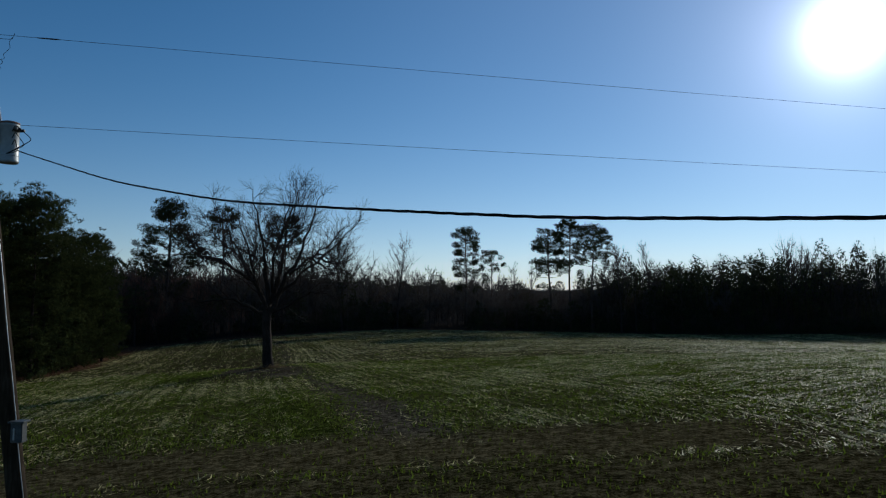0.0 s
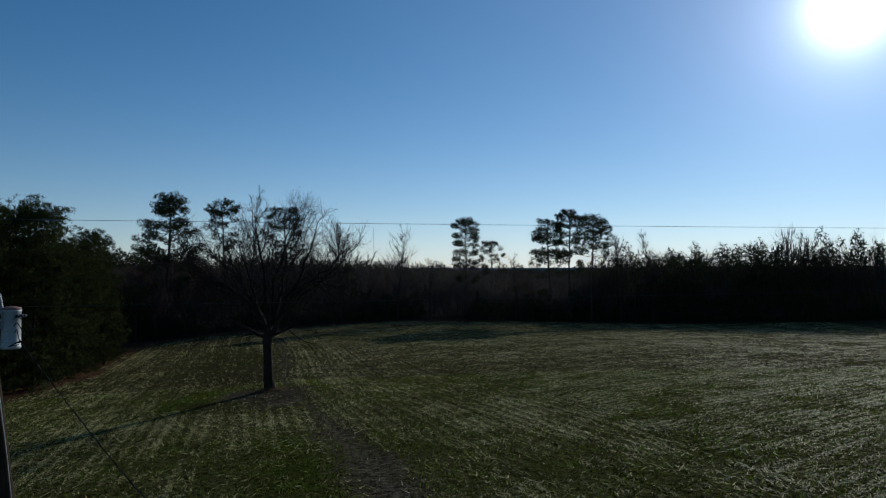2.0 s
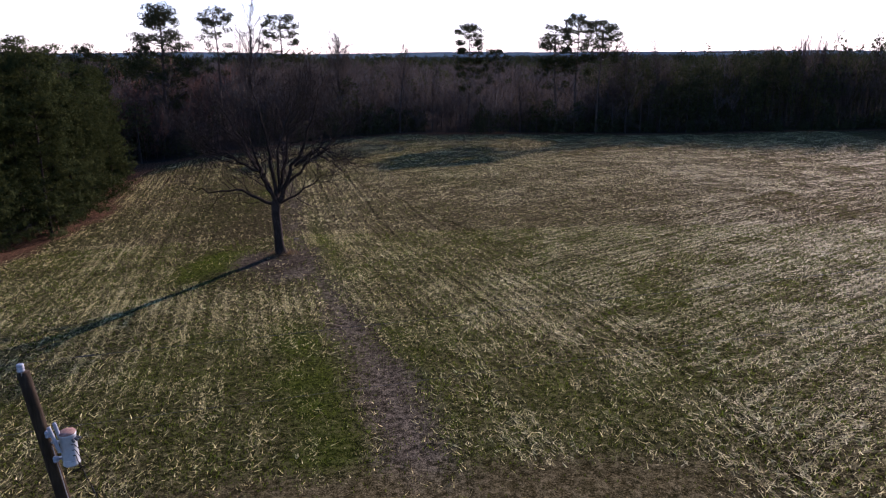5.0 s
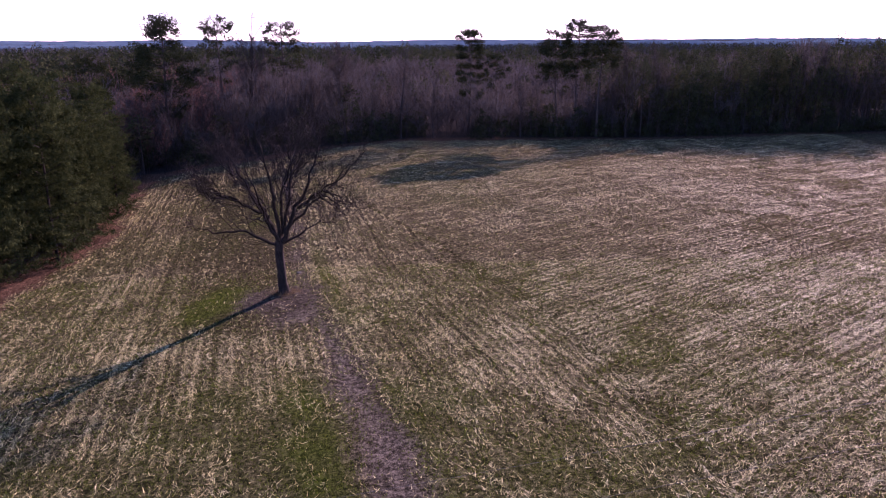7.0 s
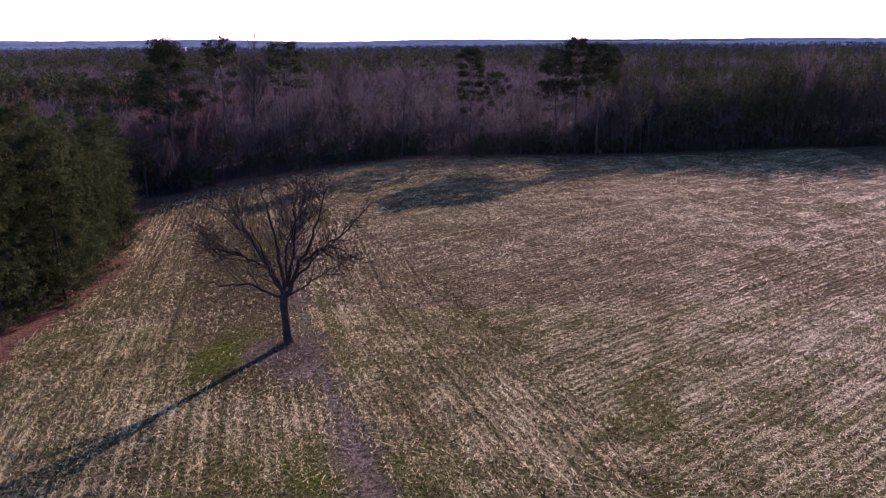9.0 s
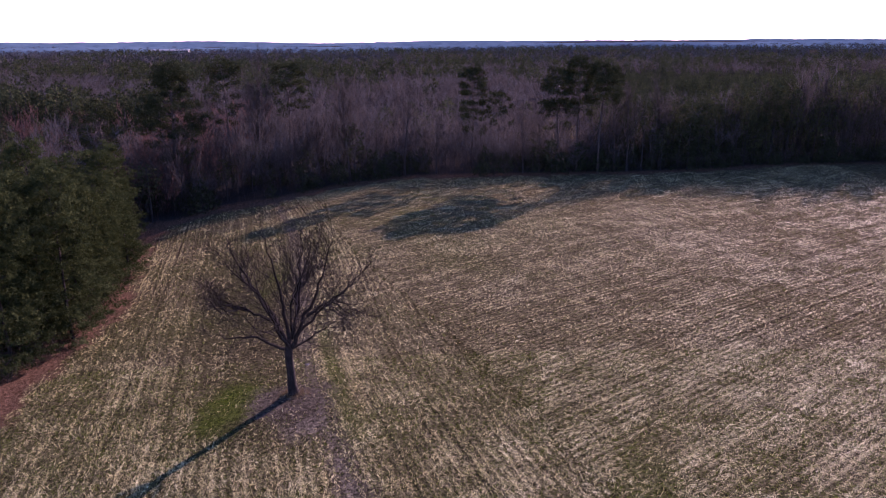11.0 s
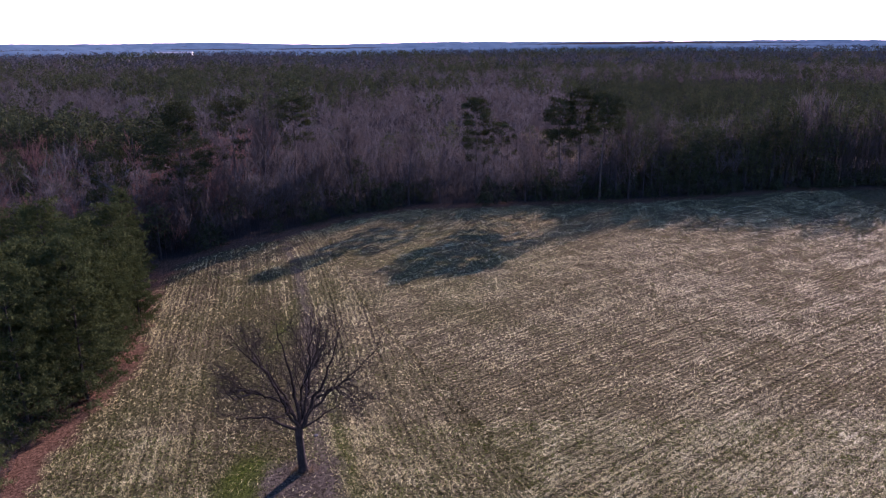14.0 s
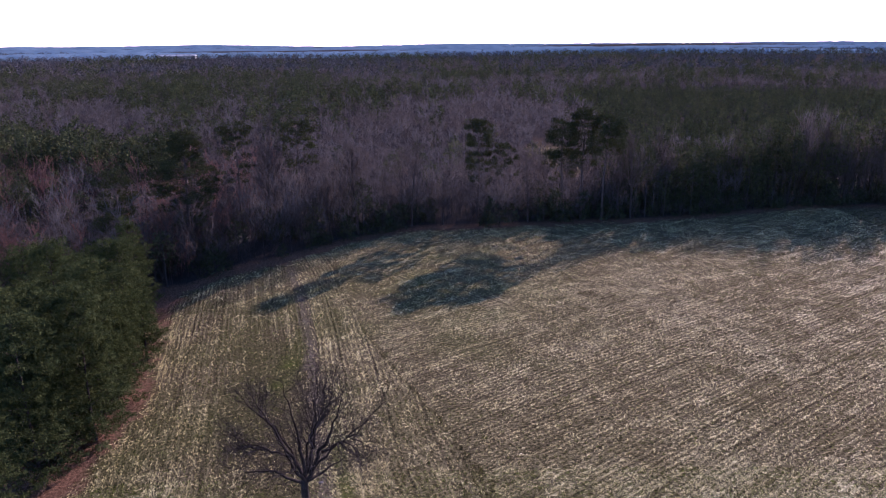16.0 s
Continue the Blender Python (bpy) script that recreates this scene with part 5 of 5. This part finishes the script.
def utility_pole():
    root = tagged(new("utility_pole"), "leaning weathered wooden utility pole carrying a grey transformer", "utility pole")
    base = float(land(POLE_FOOT.x, POLE_FOOT.y))
    root.matrix_basis = pose(0, 0, 0)
    zz = np.linspace(base - 0.6, 8.56, 16)
    line = [tuple(on_pole(z)) for z in zz]
    V, F = tube(line, np.linspace(0.165, 0.115, 16), 16)
    top = len(V) - 1
    n = 16
    ring = [(15 * n + k, 15 * n + (k + 1) % n, top, top) for k in range(n)]
    F = np.concatenate([F, np.array(ring)])
    put("pole", V, F, M_POLE, root, "weathered brown wooden pole")
    # transformer tank with lid, arrester, bushings and bands
    p = on_pole(6.9)
    tank = part("transformer", lathe([(0.145, 0), (0.16, 0.02), (0.16, 0.05), (0.154, 0.06), (0.154, 0.64), (0.161, 0.65), (0.161, 0.68), (0.15, 0.69)]), M_TANK, root, "grey painted transformer tank")
    tank.matrix_basis = pose(-7.58, 12.13, 6.54)
    part("lid", lathe([(0.155, 0.0), (0.163, 0.012), (0.155, 0.03), (0.09, 0.05), (0.015, 0.058)]), M_RUST, tank, "rusty domed lid").matrix_basis = pose(0, 0, 0.692)
    part("band", lathe([(0.155, 0), (0.159, 0.004), (0.159, 0.02), (0.155, 0.024)]), M_STEEL, tank).matrix_basis = pose(0, 0, 0.12)
    for dx, dy, dz, rx, ry, h in ((-0.1, -0.17, 0.36, 6, -10, 0.6), (-0.1, -0.09, 0.62, 4, -9, 0.36)):
        part("arrester" if h > 0.5 else "bushing", lathe(ribs(0.038, h, 16 if h > 0.5 else 9), 14), M_PORCELAIN, tank, "ribbed grey porcelain insulator").matrix_basis = pose(dx, dy, dz, rx, ry, 0)
    for k, a in enumerate((-0.5, -0.15, 0.2)):
        part("terminal", lathe(ribs(0.03, 0.1, 3), 10), M_BOX, tank).matrix_basis = pose(0.155 * math.cos(a), 0.155 * math.sin(a), 0.58, 0, 90, math.degrees(a) - 20)
    for z in (0.14, 0.5):
        br = part("bracket", box(0.34, 0.06, 0.05, 0.006), M_STEEL, tank)
        br.matrix_basis = pose(-0.28, -0.02, z)
    # insulators on the pole
    t = on_pole(8.56)
    part("pin", lathe([(0.012, 0), (0.012, 0.1), (0.01, 0.11)], 8), M_STEEL, root, "steel pole-top pin").matrix_basis = pose(t.x + 0.03, t.y - 0.1, 8.53)
    part("insulator", lathe(ribs(0.07, 0.16, 3), 16), M_PORCELAIN, root, "grey porcelain pole-top insulator").matrix_basis = pose(t.x + 0.03, t.y - 0.1, 8.62)
    t = on_pole(7.3)
    part("insulator", lathe(ribs(0.06, 0.14, 2), 16), M_PORCELAIN, root, "small porcelain spool insulator").matrix_basis = pose(t.x + 0.16, t.y - 0.08, 7.2)
    t = on_pole(6.8)
    part("insulator", lathe(ribs(0.055, 0.12, 2), 16), M_PORCELAIN, root, "small porcelain spool insulator").matrix_basis = pose(t.x + 0.18, t.y - 0.1, 6.66)
    # meter box low on the pole
    t = on_pole(1.95)
    mb = part("meter_box", box(0.2, 0.16, 0.34, 0.015), M_BOX, root, "dark weathered meter box")
    mb.matrix_basis = pose(t.x + 0.2, t.y - 0.1, 1.92)
    part("hood", box(0.27, 0.22, 0.03, 0.008), M_BOX, mb).matrix_basis = pose(0.01, -0.01, 0.18)
    part("clip", box(0.03, 0.02, 0.2, 0.004), M_STEEL, mb, "pale galvanised clip").matrix_basis = pose(-0.03, -0.085, -0.02)
    # wire down the pole, and jumper leads
    def lead(name, pts, r, mat):
        P = np.array(pts, float)
        s = np.linspace(0, len(P) - 1, 8 * len(P))
        Q = np.stack([np.interp(s, range(len(P)), P[:, k]) for k in range(3)], 1)
        for _ in range(3):
            Q[1:-1] = (Q[:-2] + 2 * Q[1:-1] + Q[2:]) / 4
        put(name, *tube(Q, np.full(len(Q), r), 5), mat, root)
    lead("ground_wire", [on_pole(z) + Vector((0.15, -0.07 + 0.01 * math.sin(z * 3), 0)) for z in np.linspace(0.2, 7.0, 14)], 0.008, M_STEEL)
    tx, ty = -7.66, 12.0
    coil = [(tx - 0.1 + 0.035 * math.sin(k * 2.4) + 0.012 * k, ty + 0.03 * math.cos(k * 2.4), 8.1 + 0.035 * k) for k in range(11)]
    lead("jumper_lead", [(tx - 0.08, ty, 7.5), (tx - 0.05, ty, 7.75), (tx - 0.11, ty, 7.95), *coil, (tx + 0.12, ty, 8.56), (tx + 0.09, ty, 8.66), (tx + 0.17, ty, 8.78)], 0.004, M_CABLE)
    lead("clamp_lead", [(tx - 0.1, ty, 8.82), (tx - 0.1, ty, 8.73), (tx + 0.14, ty, 8.71), (tx + 0.19, ty, 8.82)], 0.005, M_CABLE)
    for dz, out in ((0.2, 0.62), (0.32, 0.75), (0.08, 0.5)):
        lead("secondary_lead", [(tx + 0.24, ty - 0.05, 6.75 + dz), (tx + 0.35, ty - 0.15, 6.83 + dz), (tx + out, ty - 0.3, 6.6 + dz * 0.8), (tx + 0.3, ty - 0.3, 6.62)], 0.007, M_CABLE)
    return root


utility_pole()


def wire(name, a, b, sag, r, mat, label, sides=5, n=80):
    s = np.linspace(0, 1, n)
    P = np.outer(1 - s, a) + np.outer(s, b)
    P[:, 2] -= sag * 4 * s * (1 - s)
    ob = put(name, *tube(P, np.full(n, r), sides), mat)
    return tagged(ob, label, "overhead wire")


far_x, far_y = 62.0, 31.9
wire("power_line", (-8.18, 11.94, 8.82), (far_x, far_y, 9.7), 0.2, 0.0042, M_WIRE, "thin bare power line strung from the utility pole")
wire("power_line", (-60.0, -3.4, 9.6), (-8.18, 11.94, 8.82), 0.4, 0.0042, M_WIRE, "thin bare power line strung from the utility pole")
wire("neutral_line", (-7.9, 12.24, 7.27), (far_x, far_y + 0.2, 8.0), 0.2, 0.004, M_WIRE, "thin bare neutral wire strung below the power line")
wire("neutral_line", (-60.0, -3.0, 7.9), (-7.9, 12.24, 7.27), 0.4, 0.005, M_WIRE, "thin bare neutral wire strung below the power line")


def sleeve():
    ends = np.array([(-8.18, 11.94, 8.82), (far_x, far_y, 9.7)])
    a = np.array([ends[0] + (ends[1] - ends[0]) * k - np.array((0, 0, 0.8 * k * (1 - k))) for k in (0.0136, 0.0152, 0.0178, 0.0192)])
    ob = put("wire_sleeve", *tube(a, [0.006, 0.013, 0.013, 0.006], 8), M_WIRE)
    tagged(ob, "splice sleeve crimped on the power line", "wire sleeve")


sleeve()


def service_cable():
    """Three strands twisted together, slack, from the transformer towards the house behind."""
    key = np.array([(-7.3, 11.9, 6.72), (-6.67, 11.2, 6.5), (-3.86, 8.16, 5.55), (-1.87, 6.03, 5.02), (-0.4, 4.65, 4.77), (0.67, 3.72, 4.61), (1.95, 2.6, 4.48), (4.5, 0.3, 4.45), (8.5, -3.4, 4.75), (12.5, -7.1, 5.3)])
    s = np.linspace(0, len(key) - 1, 260)
    P = np.stack([np.interp(s, range(len(key)), key[:, k]) for k in range(3)], 1)
    for _ in range(60):
        P[1:-1] = (P[:-2] + 2 * P[1:-1] + P[2:]) / 4
    T = np.gradient(P, axis=0)
    T /= np.linalg.norm(T, axis=1)[:, None]
    A = np.cross(T, (0, 0, 1.0))
    A /= np.linalg.norm(A, axis=1)[:, None]
    B = np.cross(T, A)
    L = np.concatenate([[0], np.cumsum(np.linalg.norm(np.diff(P, axis=0), axis=1))])
    root = tagged(new("service_cable"), "black twisted service cable hanging slack from the pole", "overhead wire")
    for k in range(3):
        a = L * 2 * np.pi / 0.55 + k * 2.094 + 0.6 * np.sin(L * 1.3)
        Q = P + 0.0055 * (np.cos(a)[:, None] * A + np.sin(a)[:, None] * B)
        put("strand", *tube(Q, np.full(len(Q), 0.0058 if k else 0.0045), 6), M_CABLE if k else M_STRAND, root, "" if k else "bare weathered strand")


service_cable()


# ---- the distance ----
def distant_hills():
    parts = []
    for d, lo, hi, seed in ((2700, 6, 20, 61), (3500, 14, 28, 62), (4300, 22, 40, 63)):
        a = np.radians(np.linspace(-48, 48, 500))
        x, y = d * np.sin(a), d * np.cos(a)
        h = lo + (hi - lo) * smooth_noise(x, y, 700, seed) + 3.5 * smooth_noise(x, y, 45, seed + 5) + 2.5 * smooth_noise(x, y, 18, seed + 9)
        rows_ = [np.stack([x * k, y * k, z], 1) for k, z in ((0.95, np.full(len(x), -12.0)), (0.985, h * 0.5 - 3), (1.0, h), (1.02, h - 4))]
        V = np.concatenate(rows_)
        n = len(x)
        i, j = np.meshgrid(np.arange(3), np.arange(n - 1), indexing="ij")
        q = (i * n + j).ravel()
        parts.append((V, np.stack([q, q + 1, q + n + 1, q + n], 1)))
    # the haze of distance is painted into the hills' colour as pale blue
    m = two_scale("haze_tinted_hills", (0.06, 0.092, 0.112), (0.085, 0.125, 0.148), (0.11, 0.155, 0.18), 0.02, 0.0015, 1.0, 0.0, spec=0.0)
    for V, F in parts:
        tagged(put("backdrop", V, F, m), "low wooded hills along the horizon, coloured hazy blue", "hills", kind="structure")


distant_hills()


def radio_mast(x, y, height):
    root = tagged(new("radio_mast"), "tall thin guyed radio mast on the horizon", "mast", "radio masts on the horizon")
    root.matrix_basis = pose(x, y, float(land(x, y)))
    legs = [(0.9 * math.cos(a), 0.9 * math.sin(a)) for a in (0.5, 2.6, 4.7)]
    for lx, ly in legs:
        put("leg", *sticks(np.array([(lx, ly, 0)]), np.array([(lx, ly, height)]), 0.22, 0.22, 4), M_BOX, root)
    P0, P1 = [], []
    for k in range(int(height / 4)):
        for j in range(3):
            a, b = legs[j], legs[(j + 1) % 3]
            P0.append((*a, 4 * k)), P1.append((*b, 4 * k + 4))
    put("lattice", *sticks(np.array(P0, float), np.array(P1, float), 0.07, 0.07, 3), M_STEEL, root)
    return root


radio_mast(-700, 4130, 300)
radio_mast(-400, 4130, 250)
radio_mast(-770, 4110, 105)


def distant_hall(x, y, turn):
    """A long pale farm hall far off among the woods."""
    root = tagged(new("farm_hall"), "long pale metal farm hall far off among the woods", "building")
    root.matrix_basis = pose(x, y, float(land(x, y)), 0, 0, turn)
    bm = box(120, 40, 10, 0.1)
    bmesh.ops.translate(bm, vec=(0, 0, 5), verts=bm.verts)
    part("wall", bm, M_PALE, root)
    bm = bmesh.new()
    ends = [[bm.verts.new((sx * 61, py, pz)) for py, pz in ((-21.5, 10.05), (0, 15), (21.5, 10.05))] for sx in (-1, 1)]
    bm.faces.new((ends[0][0], ends[1][0], ends[1][1], ends[0][1]))
    bm.faces.new((ends[0][1], ends[1][1], ends[1][2], ends[0][2]))
    bm.faces.new(ends[0])
    bm.faces.new(list(reversed(ends[1])))
    bm.faces.new((ends[0][2], ends[1][2], ends[1][0], ends[0][0]))
    part("roof", bm, M_PALE, root, "pale ridged metal roof")


distant_hall(-915, 2385, 12)


def foot_of_tree():
    """Dry grass left standing round the trunk, and a pale stone beside it."""
    rng = np.random.default_rng(303)
    m = 900
    a, d = rng.uniform(0, 6.283, m), np.abs(rng.normal(0.55, 0.35, m))
    x, y = TREE[0] + 0.15 + d * np.cos(a) * 1.3, TREE[1] - 0.1 + d * np.sin(a)
    L = rng.uniform(0.12, 0.42, m) * np.clip(1.4 - d * 0.6, 0.3, 1)
    c = np.stack([x, y, land(x, y) - 0.06], 1)
    b = rng.uniform(0, 6.283, m)
    side = np.stack([np.cos(b), np.sin(b), 0 * b], 1) * 0.014
    tip = np.stack([rng.normal(0, 0.35, m) * L, rng.normal(0, 0.35, m) * L, L], 1)
    stuff("dry_grass", np.stack([c - side, c + side, c + tip], 1).reshape(-1, 3), np.arange(m * 3).reshape(-1, 3), M_DRYGRASS, "dry brown grass standing round the foot of the tree", "grass")
    bm = bmesh.new()
    bmesh.ops.create_icosphere(bm, subdivisions=2, radius=0.2)
    for v in bm.verts:
        k = 1 + 0.22 * math.sin(v.co.x * 13 + 1) * math.cos(v.co.y * 11) + 0.1 * math.sin(v.co.z * 23)
        v.co = Vector((v.co.x * 1.3 * k, v.co.y * k, v.co.z * 0.6 * k))
    me = bpy.data.meshes.new("stone")
    bm.to_mesh(me)
    bm.free()
    me.materials.append(M_STONE)
    ob = new("stone", me)
    tagged(ob, "pale rough field stone lying beside the bare tree", "stone")
    ob.matrix_basis = pose(STONE[0], STONE[1], float(land(*STONE)) + 0.02, 0, 0, 35)


STONE = (-13.80, 62.20)
foot_of_tree()
